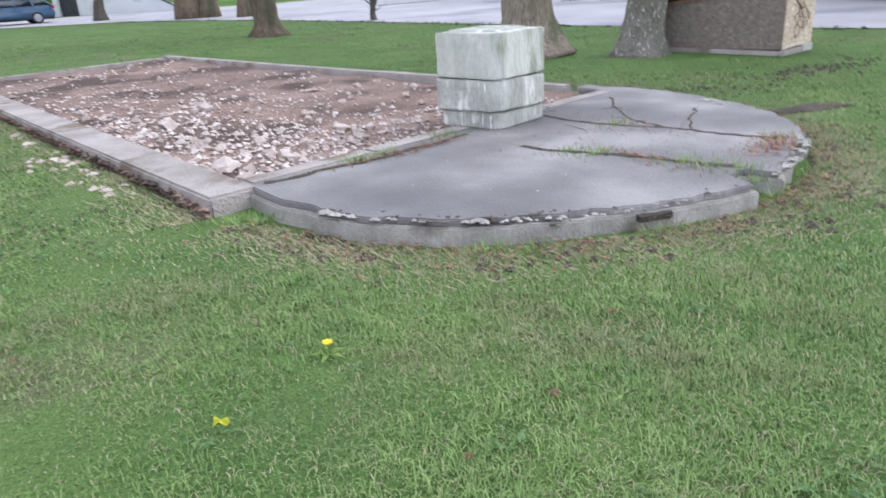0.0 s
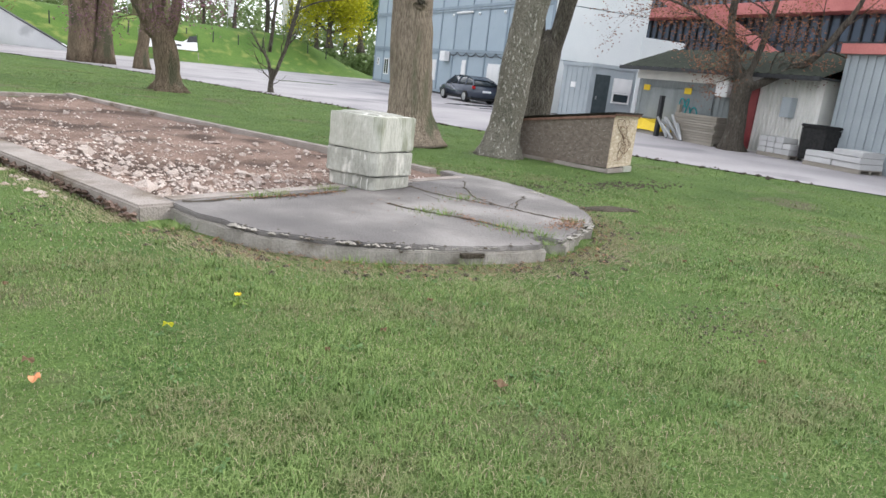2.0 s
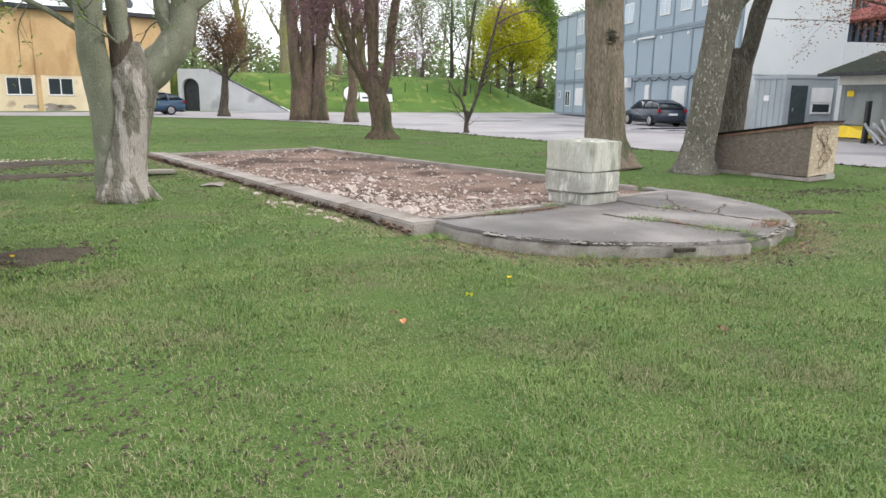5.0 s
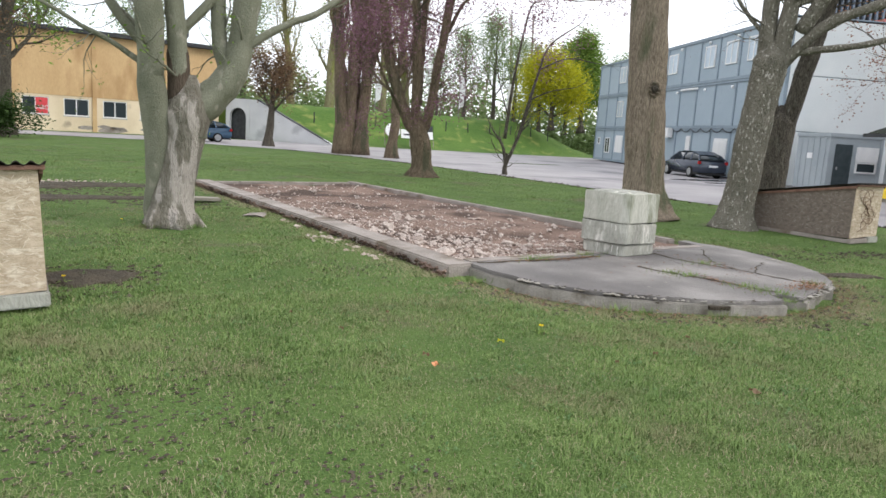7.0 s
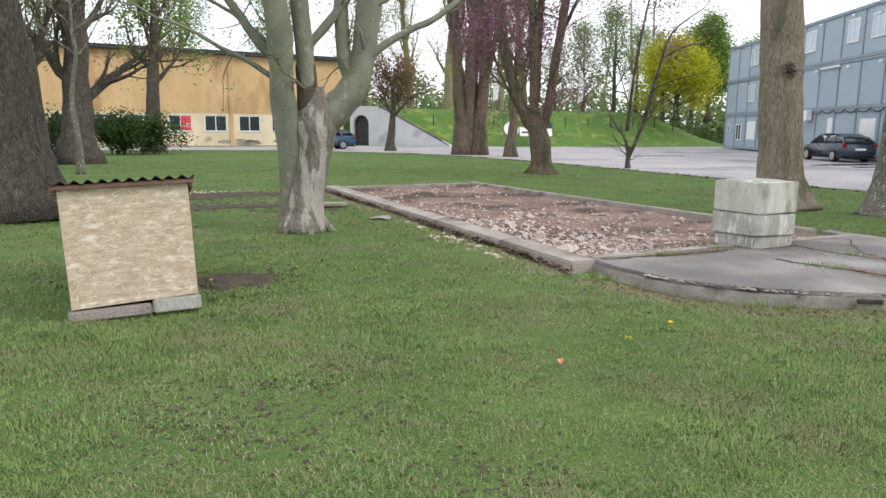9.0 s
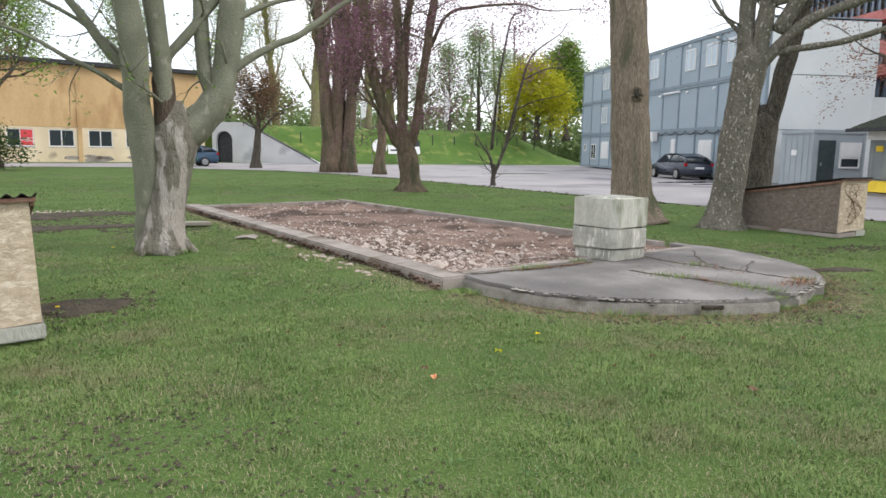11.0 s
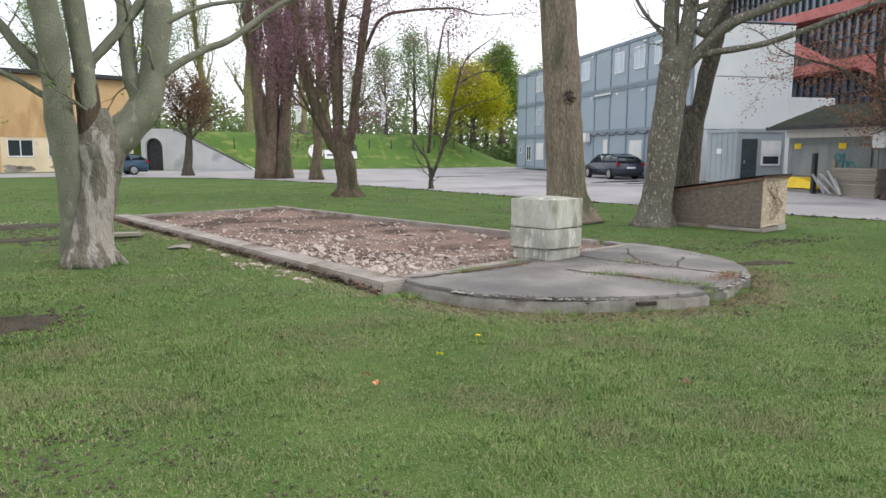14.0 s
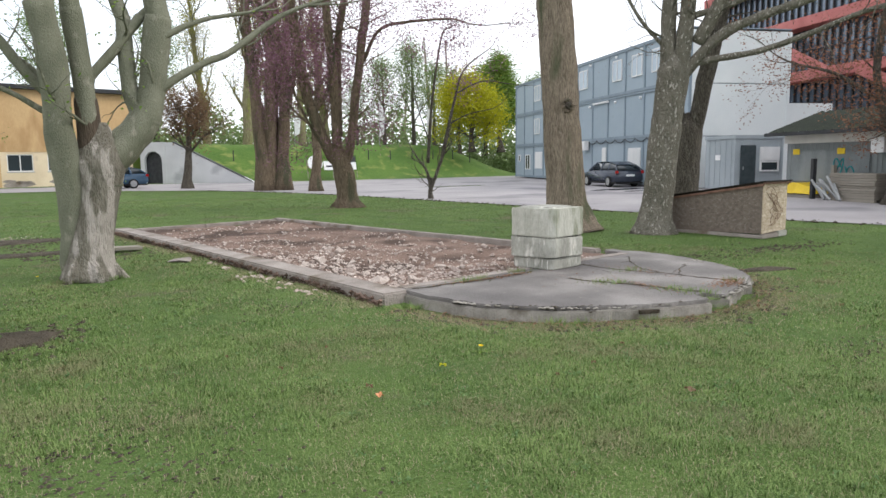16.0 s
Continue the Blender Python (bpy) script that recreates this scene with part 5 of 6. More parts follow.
def shed():
    """The low workshop with a tiled roof; x runs along its front."""
    L, E = 10.8, 2.6
    root = thing("workshop_shed", pose(28.7, 18.2, 0.02, 0, 0, 250.4) @ Matrix.Diagonal((0.85, 1, 1, 1)), "low grey workshop shed with a mossy dark tiled roof", "shed")
    S().box(0, 0, 0, 6.7, 4, E).make("grey_wall", SHED_GREY, root, "grey boarded wall")
    board = S().box(0, -0.015, 0.05, 0.25, -0.001, E - 0.3).mesh("board", SHED_GREY)
    for k in range(23):
        shared("board", board, root, pose(0.05 + k * 0.285, 0, 0))
    S().box(6.701, 0.02, 0, L, 4, E).make("white_wall", SHED_WHITE, root, "white corrugated wall")
    s = S()
    for k in range(15):
        s.tube([(8.0 + k * 0.185, 0.02, 0.05), (8.0 + k * 0.185, 0.02, E - 0.1)], [0.05, 0.05], 6)
    s.make("corrugation", SHED_WHITE, root, "white upright corrugation", smooth=True)
    S().box(6.8, -0.03, 0.05, 7.8, 0.019, 2.25).make("door", RED_DOOR, root, "dark red door", bevel=0.01)
    S().box(-0.1, -0.1, E - 0.42, 6.2, -0.016, E - 0.02).make("fascia", SHED_WHITE, root, "pale fascia board", bevel=0.01)
    S().box(0.5, -0.06, 0.6, 5.4, -0.02, 1.9).make("tarpaulin", SHED_GREY, root, "grey sheet hung on the wall", bevel=0.02)
    S().box(5.8, -0.4, 1.75, 6.5, -0.02, 2.3).make("meter_box", WHITE, root, "white wall box", bevel=0.02)
    S().box(9.3, -0.3, 1.3, 9.75, 0.0, 1.95).make("meter_box", GREY_CONT, root, "grey wall box", bevel=0.02)
    for x in (0.55, 3.5):
        S().box(x, -0.09, 1.72, x + 0.45, -0.065, 1.95).make("yellow_plate", YELLOW, root, "small yellow plate")
    s = S()
    for cx, cz, k in ((3.6, 1.2, 1), (4.3, 0.9, 2)):
        pts = [(cx + 0.3 * math.cos(a * 1.7 + k), -0.075, cz + 0.35 * math.sin(a * 2.3)) for a in [i * 0.5 for i in range(12)]]
        s.tube(smooth_path(pts, 3), [0.028] * 34, 5)
    s.make("spray_paint", TEAL_PAINT, root, "teal spray paint swirl")
    # tiled roof in courses that overlap
    tile = S()
    n = 44
    for i in range(n + 1):
        x = (L + 1.0) * i / n
        z = 0.085 * abs(math.sin(math.pi * i / 2))
        tile.v += [(x, 0, z), (x, 0.5, z + 0.03), (x, 0, z - 0.03)]
    tile.f = [f for i in range(n) for f in ((3 * i, 3 * i + 3, 3 * i + 4, 3 * i + 1), (3 * i, 3 * i + 2, 3 * i + 5, 3 * i + 3))]
    course = tile.mesh("tile_course", TILE)
    for k in range(6):
        shared("tile_course", course, root, pose(-0.5, -0.75 + 0.42 * k, E + 0.15 * k, 18))
    S().slab_xz([(-0.45, E - 0.02), (L + 0.45, E - 0.02), (L + 0.45, E + 0.02), (-0.45, E + 0.02)], -0.7, 4.2).make("soffit", DARK_METAL, root)
    S().box(-0.4, 1.75, E + 0.03, L + 0.4, 4.1, E + 0.86).make("roof_core", TILE, root)
    S().box(-0.55, -0.85, E - 0.1, L + 0.55, -0.76, E + 0.04).make("gutter", DARK_METAL, root, "dark gutter", bevel=0.02)


shed()


def clad_hall():
    root = thing("clad_building", pose(25.55, 9.1, 0.02, 0, 0, 250.4), "grey corrugated metal building with a dark opening", "building")
    S().box(0, 0, 0, 14, 6, 3.4).make("wall", GREY_CONT, root)
    s = S()
    for k in range(50):
        s.box(0.05 + k * 0.28, -0.04, 0.02, 0.17 + k * 0.28, -0.001, 3.38)
    s.make("cladding_ribs", GREY_CONT, root, "upright metal ribs")
    S().box(3.2, -0.06, 0.7, 5.6, -0.041, 2.6).make("opening", DARK_METAL, root, "dark window opening")
    S().box(-0.1, -0.2, 3.402, 14.1, 6.1, 3.7).make("band", RED_BAND, root, "salmon-red roof band")


clad_hall()


# ---- yard clutter ----
def pallet_load(x, y, rz, w, d, layers, h, mat, label, cols=3, name="pallet_stack", group="pallets in the yard"):
    root = thing(name, pose(x, y, 0.02, 0, 0, rz), label, "pallet stack", group)
    for k in range(3):
        S().box(0, k * (d - 0.1) / 2, 0, w, k * (d - 0.1) / 2 + 0.1, 0.1).make("bearer", WOOD, root)
    S().box(0, 0, 0.102, w, d, 0.125).make("deck", WOOD, root)
    rng = random.Random(int(x * 10))
    unit = S().box(0, 0, 0, w / cols - 0.02, d - 0.04, h - 0.012).mesh("unit", mat, bevel=0.008)
    for j in range(layers):
        for i in range(cols):
            if j == layers - 1 and rng.random() < 0.3:
                continue
            shared("unit", unit, root, pose(i * w / cols + 0.01, 0.02 + rng.uniform(-0.02, 0.02), 0.127 + j * h, 0, 0, rng.uniform(-1, 1)))
    return root


pallet_load(26.2, 14.9, 250.4, 2.2, 0.8, 11, 0.09, WOOD, "stack of grey weathered boards on a pallet", 1, "timber_stack")
pallet_load(25.5, 11.2, 250.4, 1.3, 0.9, 3, 0.18, CONC_BLOCK, "pale concrete blocks stacked on a pallet", 4)
pallet_load(24.25, 9.2, 250.4, 1.9, 1.0, 3, 0.17, CONC_BLOCK, "long pale concrete units stacked on a pallet", 2)
pallet_load(24.2, 6.2, 250.4, 1.8, 1.0, 7, 0.17, CONC_BLOCK, "tall stack of grey concrete units on pallets", 3)


def tarp_stack():
    root = thing("covered_stack", pose(27.5, 17.6, 0.02, 0, 0, 250.4), "stack under a yellow tarpaulin on a pallet", "stack")
    S().box(0, 0, 0, 1.7, 1.0, 0.12).make("pallet", WOOD, root)
    s = S()
    for j in range(9):
        for i in range(13):
            x, y = 1.8 * i / 12 - 0.05, 1.1 * j / 8 - 0.05
            edge = min(i, 12 - i, j, 8 - j)
            s.v.append((x, y, (0.16 if edge == 0 else 0.5 + 0.08 * math.sin(i * 0.4)) + 0.04 * noise.noise(Vector((x * 4, y * 4, 2)))))
    s.f = [(j * 13 + i, j * 13 + i + 1, j * 13 + i + 14, j * 13 + i + 13) for j in range(8) for i in range(12)]
    s.make("tarpaulin", YELLOW, root, "creased yellow tarpaulin", smooth=False)


tarp_stack()


def scrap_heap():
    rng = random.Random(81)
    root = thing("scrap_heap", pose(26.5, 15.8, 0.02, 0, 0, 250.4), "heap of grey posts and bent sheets beside the shed", "scrap")
    S().box(0, 0, 0, 0.16, 0.16, 1.55).make("post", DARK_METAL, root, "dark upright post", bevel=0.01)
    S().box(0.5, 0.5, 0, 0.64, 0.64, 1.3).make("post", WOOD, root, "upright timber post")
    for k in range(9):
        a = rng.uniform(-0.5, 0.5)
        S().tube([(0.3 + 0.12 * k, -0.2 + rng.uniform(-0.2, 0.3), rng.uniform(0.5, 0.95)), (0.8 + 0.14 * k, a, 0.04)], [0.05, 0.05], 6).make("pipe", GREY_METAL, root)


scrap_heap()


def wheelie_bin():
    root = thing("wheelie_bin", pose(25.15, 9.75, 0.02, 0, 0, 250.4), "black plastic wheeled bin", "bin")
    S().prism([(0, 0), (0.9, 0), (0.9, 0.8), (0, 0.8)], 0.1, 1.1, 1.08).make("body", RUBBER, root, bevel=0.03)
    S().box(-0.06, -0.06, 1.102, 0.96, 0.86, 1.2).make("lid", RUBBER, root, bevel=0.03)
    for x in (0.1, 0.72):
        S().tube([(x, 0.8, 0.12), (x + 0.08, 0.8, 0.12)], [0.12, 0.12], 12).make("wheel", RUBBER, root)


wheelie_bin()


# ---- cars ----
def estate_car(m, paint, label):
    """An estate car, 4.6 m long; x runs from its nose to its tail."""
    root = thing("car", m, label, "car", "parked cars")
    lower = [(0.0, 0.42), (0.02, 0.62), (0.35, 0.78), (1.15, 0.93), (4.45, 0.98), (4.58, 0.75), (4.6, 0.4), (4.3, 0.24), (0.3, 0.22)]
    cabin = [(1.0, 0.92), (1.75, 1.33), (2.3, 1.43), (3.3, 1.42), (4.0, 1.26), (4.5, 0.98)]

    def body(outline, half0, half1, z_mid):
        s, n = S(), len(outline)
        for side in (-1, 1):
            for x, z in outline:
                t = max(0, (z - z_mid)) / 0.6
                pull = 0.12 * max(0, 1 - x / 0.6) + 0.08 * max(0, (x - 4.2) / 0.4)
                s.v.append((x, side * (half0 + (half1 - half0) * min(1, t) - pull), z))
        s.f = [tuple(range(n)), tuple(reversed(range(n, 2 * n)))] + [((i + 1) % n, i, n + i, n + (i + 1) % n) for i in range(n)]
        return s

    body(lower, 0.89, 0.86, 0.6).make("body", paint, root, bevel=0.06, smooth=True)
    body(cabin, 0.83, 0.6, 0.92).make("cabin", GLASS, root, "dark glazed cabin", bevel=0.04, smooth=True)
    S().slab_xz([(1.72, 1.35), (2.3, 1.435), (3.3, 1.425), (4.05, 1.265), (4.05, 1.3), (3.3, 1.46), (2.3, 1.47), (1.72, 1.38)][::-1], -0.64, 0.64).make("roof", paint, root, bevel=0.015)
    for side in (-1, 1):
        for (x0, z0), (x1, z1) in (((1.1, 0.95), (1.78, 1.4)), ((2.55, 0.95), (2.6, 1.43)), ((3.5, 0.95), (3.4, 1.4)), ((4.5, 0.95), (4.05, 1.27))):
            S().tube([(x0, side * 0.835, z0), (x1, side * 0.63, z1)], [0.045, 0.04], 6).make("pillar", paint, root)
        for x in (0.85, 3.6):
            w = new("wheel")
            w.parent, w.matrix_basis = root, pose(x, side * 0.8, 0.31)
            S().tube([(0, -0.11, 0), (0, 0.11, 0)], [0.315, 0.315], 22).make("tyre", RUBBER, w, bevel=0.02)
            S().tube([(0, side * 0.112, 0), (0, side * 0.125, 0)], [0.215, 0.2], 18).make("rim", ALLOY, w, "grey alloy rim")
        S().box(4.42, side * 0.8 - 0.08, 0.78, 4.6, side * 0.8 + 0.06, 0.95).make("tail_lamp", LAMP_RED, root, "red tail lamp", bevel=0.02)
        S().box(0.1, side * 0.68 - 0.13, 0.58, 0.3, side * 0.68 + 0.13, 0.72).make("headlamp", ALLOY, root, bevel=0.03)
        S().box(1.6, side * 0.95 - 0.08, 0.93, 1.75, side * 0.95 + 0.08, 1.06).make("mirror", paint, root, bevel=0.03)
    S().box(4.58, -0.26, 0.62, 4.615, 0.26, 0.73).make("number_plate", WHITE, root, "plain white plate")
    S().box(0.2, -0.85, 0.2, 4.5, 0.85, 0.3).make("underbody", RUBBER, root)
    return root


estate_car(pose(31.7, 33.2, 0.02, 0, 0, 253), CAR_DARK, "dark slate estate car parked by the container block")
estate_car(pose(3.5, 51.4, 0.02, 0, 0, 6), CAR_BLUE, "blue estate car parked before the hall")


# ---- bank furniture ----
def bank_z(x, y):
    v = (y - 57.6) / 9.5
    return 3.3 * min(1, max(0, (47.5 - x) / 8)) ** 0.8 * (0.5 - 0.5 * math.cos(math.pi * min(1, max(0, v) * 1.15)))


def banner():
    root = thing("banner", pose(22.0, 57.75, 0.85, -14, 0, -2) , "printed banner with a white disc and dark shapes", "banner")
    S().box(0, 0, 0, 4.6, 0.03, 1.4).make("sheet", FAR_GRASS, root, "green printed sheet")
    S().slab_xz([(0.75 + 0.68 * math.cos(a), 0.72 + 0.66 * math.sin(a)) for a in [k * math.tau / 24 for k in range(24)]], -0.012, -0.004).make("disc", WHITE, root, "white disc")
    S().slab_xz([(1.5, 0.1), (4.5, 0.1), (4.5, 0.75), (3.7, 0.95), (3.3, 0.7), (1.5, 0.9)], -0.012, -0.004).make("pale_shape", WHITE, root, "white printed shape")
    S().slab_xz([(3.6, 0.7), (4.5, 0.8), (4.5, 1.3), (3.9, 1.2)], -0.02, -0.013).make("dark_shape", DARK_METAL, root, "dark printed shape")
    S().box(1.7, -0.02, 0.35, 3.2, -0.013, 0.5).make("bar", DARK_METAL, root, "dark bar of print")
    for x in (0, 2.3, 4.55):
        S().tube([(x, 0.06, -0.6), (x, 0.06, 1.45)], [0.03, 0.03], 6).make("stake", WOOD, root)


banner()


def flag(x, y, h, lean=0.0):
    root = thing("feather_flag", pose(x, y, bank_z(x, y) - 0.05, 0, lean, -20), "white feather flag on a thin pole", "flag", "flags on the bank")
    S().tube([(0, 0, 0), (0, 0, h * 0.7), (0.05, 0, h)], [0.03, 0.025, 0.015], 6).make("pole", GREY_METAL, root)
    S().slab_xz([(0.03, 0.9), (0.5, 1.2), (0.62, h * 0.7), (0.4, h * 0.95), (0.06, h)], -0.01, 0.01).make("cloth", WHITE, root, "white cloth")


for _x, _y, _h in ((33.5, 67, 4.3), (39.0, 66.5, 4.0), (24.3, 67, 3.6)):
    flag(_x, _y, _h)
_post = thing("fence_post", pose(20.2, 62.0, bank_z(20.2, 62.0) - 0.1), "thin dark fence post on the bank", "post", "fence posts on the bank")
S().tube([(0, 0, 0), (0, 0, 1.0)], [0.05, 0.045], 6).make("stake", DARK_METAL, _post)
for _x in (16.9, 22.6, 25.0, 27.4, 29.8, 32.2, 34.6, 37.0, 39.4, 41.5):
    copy_thing(_post, pose(_x, 62.0, bank_z(_x, 62.0) - 0.1, 0, random.Random(int(_x)).uniform(-4, 4)))


def lamp_post():
    root = thing("street_lamp", pose(17.2, 50.2, 0.02), "grey galvanised street lamp post", "lamp post")
    S().tube([(0, 0, 0), (0, 0, 1.2), (0, 0, 1.25), (0, 0, 8)], [0.17, 0.17, 0.13, 0.09], 10).make("pole", GREY_METAL, root, smooth=True)
    S().tube([(0, 0, 8), (0.5, 0, 8.3), (1.2, 0, 8.35)], [0.05, 0.05, 0.04], 8).make("arm", GREY_METAL, root)
    S().box(1.1, -0.15, 8.28, 1.7, 0.15, 8.42).make("lamp_head", GREY_METAL, root, bevel=0.03)


lamp_post()
_tank = thing("parked_trailer", pose(52, 66, 0), "blue and white trailer beyond the yard", "trailer")
S().box(0, 0, 0.6, 5, 2, 2.4).make("body", BLUE_PANEL, _tank, bevel=0.05)
S().box(-0.01, -0.01, 1.2, 5.01, 1.0, 1.7).make("stripe", WHITE, _tank)
for _x in (0.8, 3.8):
    S().tube([(_x, -0.01, 0.4), (_x, 2.0, 0.4)], [0.4, 0.4], 14).make("wheel", RUBBER, _tank)


# ---- loose things on the lawn ----
def loose():
    rng = random.Random(91)
    plank = thing("plank", pose(1.25, 13.9, 0.06, 0, 2, 6), "weathered board lying beside the kerb", "plank")
    S().box(0, 0, 0, 0.78, 0.3, 0.06).make("board", WOOD, plank, bevel=0.01)
    S().box(0.1, 0.04, -0.06, 0.2, 0.26, -0.002).make("support", WOOD, plank)
    slab_bit = thing("stone_slab", pose(2.35, 12.1, 0.0, 0, 0, 15), "flat pale stone lying in the grass", "stone", "loose stones")
    S().lump((0, 0, 0.02), 0.28, rng, 0.2).make("stone", KERB, slab_bit)
    for k in range(42):
        t = rng.choice((rng.gauss(0.06, 0.05), rng.gauss(0.32, 0.06), rng.random()))
        x, y = 3.24 - 0.62 * t - abs(rng.gauss(0.1, 0.14)), 8.1 + 4.6 * t
        r = rng.uniform(0.03, 0.075)
        ob = S().lump((0, 0, 0), r, rng, 0.6).make("stone", STONE_EACH, m=pose(x, y, -r * 0.1, 0, 0, rng.uniform(0, 360)))
        tagged(ob, "pale broken stone lying in the grass by the kerb", "stone", "loose stones")
    bits = S()
    for cx, cy, rx, ry, n in ((-0.1, 3.8, 0.6, 0.5, 800), (0.95, 2.5, 0.28, 0.22, 200), (6.1, 2.8, 0.35, 0.22, 200), (2.6, 7.4, 0.4, 0.4, 200), (-0.4, 10.1, 0.7, 0.6, 400)):
        for k in range(n):
            x, y = cx + rng.gauss(0, rx), cy + rng.gauss(0, ry)
            bits.lump((x, y, ground_height(x, y) + 0.004), rng.uniform(0.006, 0.022), rng, 0.4)
    tagged(bits.make("soil_crumbs", SOIL), "crumbs of dark soil in the worn turf", "soil", kind="stuff")
    row = S()
    for k in range(230):
        x = rng.uniform(-4.5, 1.6)
        row.lump((x, 18.2 + 0.25 * x + rng.gauss(0, 0.22), 0.0), rng.uniform(0.02, 0.06), rng, 0.6)
    tagged(row.make("rubble_row", STONE), "row of pale rubble thrown up beside a trench", "rubble", kind="stuff")
    for cx, cy, rx, ry, tilt in ((-2.1, 17.0, 3.4, 0.75, 0.12), (-2.3, 14.5, 3.5, 0.5, 0.05), (-0.2, 7.35, 0.45, 0.4, 0.0), (9.3, 6.05, 0.5, 0.16, -0.4)):
        sheet, rings, turns = S(), 7, 40
        for i in range(rings + 1):
            for k in range(turns):
                a = k * math.tau / turns
                q = (i / rings) * (1 + 0.3 * noise.noise(Vector((math.cos(a) * 2.2, math.sin(a) * 2.2, cx))) + 0.16 * noise.noise(Vector((math.cos(a) * 7, math.sin(a) * 7, cy))))
                x, y = cx + rx * q * math.cos(a), cy + ry * q * math.sin(a) + tilt * rx * q * math.cos(a)
                sheet.v.append((x, y, ground_height(x, y) + (0.022 + 0.012 * noise.noise(Vector((x * 4, y * 4, 1))) if i < rings else -0.03)))
        sheet.f = [(i * turns + k, (i + 1) * turns + k, (i + 1) * turns + (k + 1) % turns, i * turns + (k + 1) % turns) for i in range(rings) for k in range(turns)]
        tagged(sheet.make("bare_earth", SOIL, smooth=True), "patch of dark bare earth in the lawn", "soil", kind="stuff")
    soil = S()
    for cx, cy, rx, ry in ((-2.0, 16.9, 3.2, 0.8), (-2.0, 14.5, 3.2, 0.5), (-0.2, 7.3, 0.5, 0.45), (9.7, 7.6, 1.1, 0.35), (12.0, 7.4, 1.2, 0.25), (1.4, 13.6, 0.7, 0.4)):
        for k in range(int(600 * rx * ry) + 60):
            x, y = cx + rng.gauss(0, 0.75) * rx, cy + rng.gauss(0, 0.9) * ry
            soil.lump((x, y, ground_height(x, y)), rng.uniform(0.012, 0.05), rng, 0.5)
    tagged(soil.make("bare_soil", SOIL), "crumbly dark soil in bare patches of the lawn", "soil", kind="stuff")

    def dandelion(x, y):
        root = thing("dandelion", pose(x, y, ground_height(x, y)), "yellow dandelion flower in the grass", "flower", "dandelions")
        S().tube([(0, 0, -0.01), (0.005, 0, 0.04), (0, 0, 0.07)], [0.003, 0.003, 0.003], 5).make("stem", LEAF_GREEN, root)
        s = S()
        for k in range(26):
            a, tilt = k * 2.4, 0.2 + 0.55 * (k % 3) / 3
            d, w = Vector((math.cos(a), math.sin(a), tilt)) * 0.024, Vector((-math.sin(a), math.cos(a), 0)) * 0.005
            c = Vector((0, 0, 0.07))
            s.poly([c, c + d * 0.7 + w, c + d, c + d * 0.7 - w])
        s.make("petals", DANDELION, root, "yellow petals")
        for k in range(5):
            a = k * 1.3
            S().poly([(0, 0, 0.012), (0.04 * math.cos(a + 0.3), 0.04 * math.sin(a + 0.3), 0.03), (0.09 * math.cos(a), 0.09 * math.sin(a), 0.02), (0.04 * math.cos(a - 0.3), 0.04 * math.sin(a - 0.3), 0.03)]).make("leaf", LEAF_GREEN, root)

    dandelion(3.29, 4.61)
    dandelion(-0.4, 7.15)
    dandelion(0.2, 11.2)

    def fallen(x, y, r, mat, label):
        root = thing("fallen_leaf", pose(x, y, ground_height(x, y) + 0.045, rng.uniform(-15, 15), rng.uniform(-15, 15), rng.uniform(0, 360)), label, "leaf", "fallen leaves")
        s = S()
        pts = [(r * (1 + 0.14 * math.cos(5 * a)) * math.cos(a), r * 0.75 * (1 + 0.14 * math.cos(5 * a)) * math.sin(a), 0.012 * math.sin(3 * a)) for a in [k * math.tau / 20 for k in range(20)]]
        for i in range(20):
            s.poly([(0, 0, 0.008), pts[i], pts[(i + 1) % 20]])
        s.make("blade", mat, root)

    fallen(2.01, 3.99, 0.036, FALLEN, "orange fallen leaf on the grass")
    fallen(3.85, 2.87, 0.04, LEAF_BROWN, "brown fallen leaf on the grass")
    fallen(2.75, 4.36, 0.028, LEAF_YELLOW, "yellowish fallen leaf on the grass")
    for k in range(14):
        fallen(rng.uniform(0.5, 9), rng.uniform(2.2, 5.2) if k % 2 else rng.uniform(3, 6), rng.uniform(0.014, 0.026), LEAF_BROWN, "small brown fallen leaf on the grass")


loose()


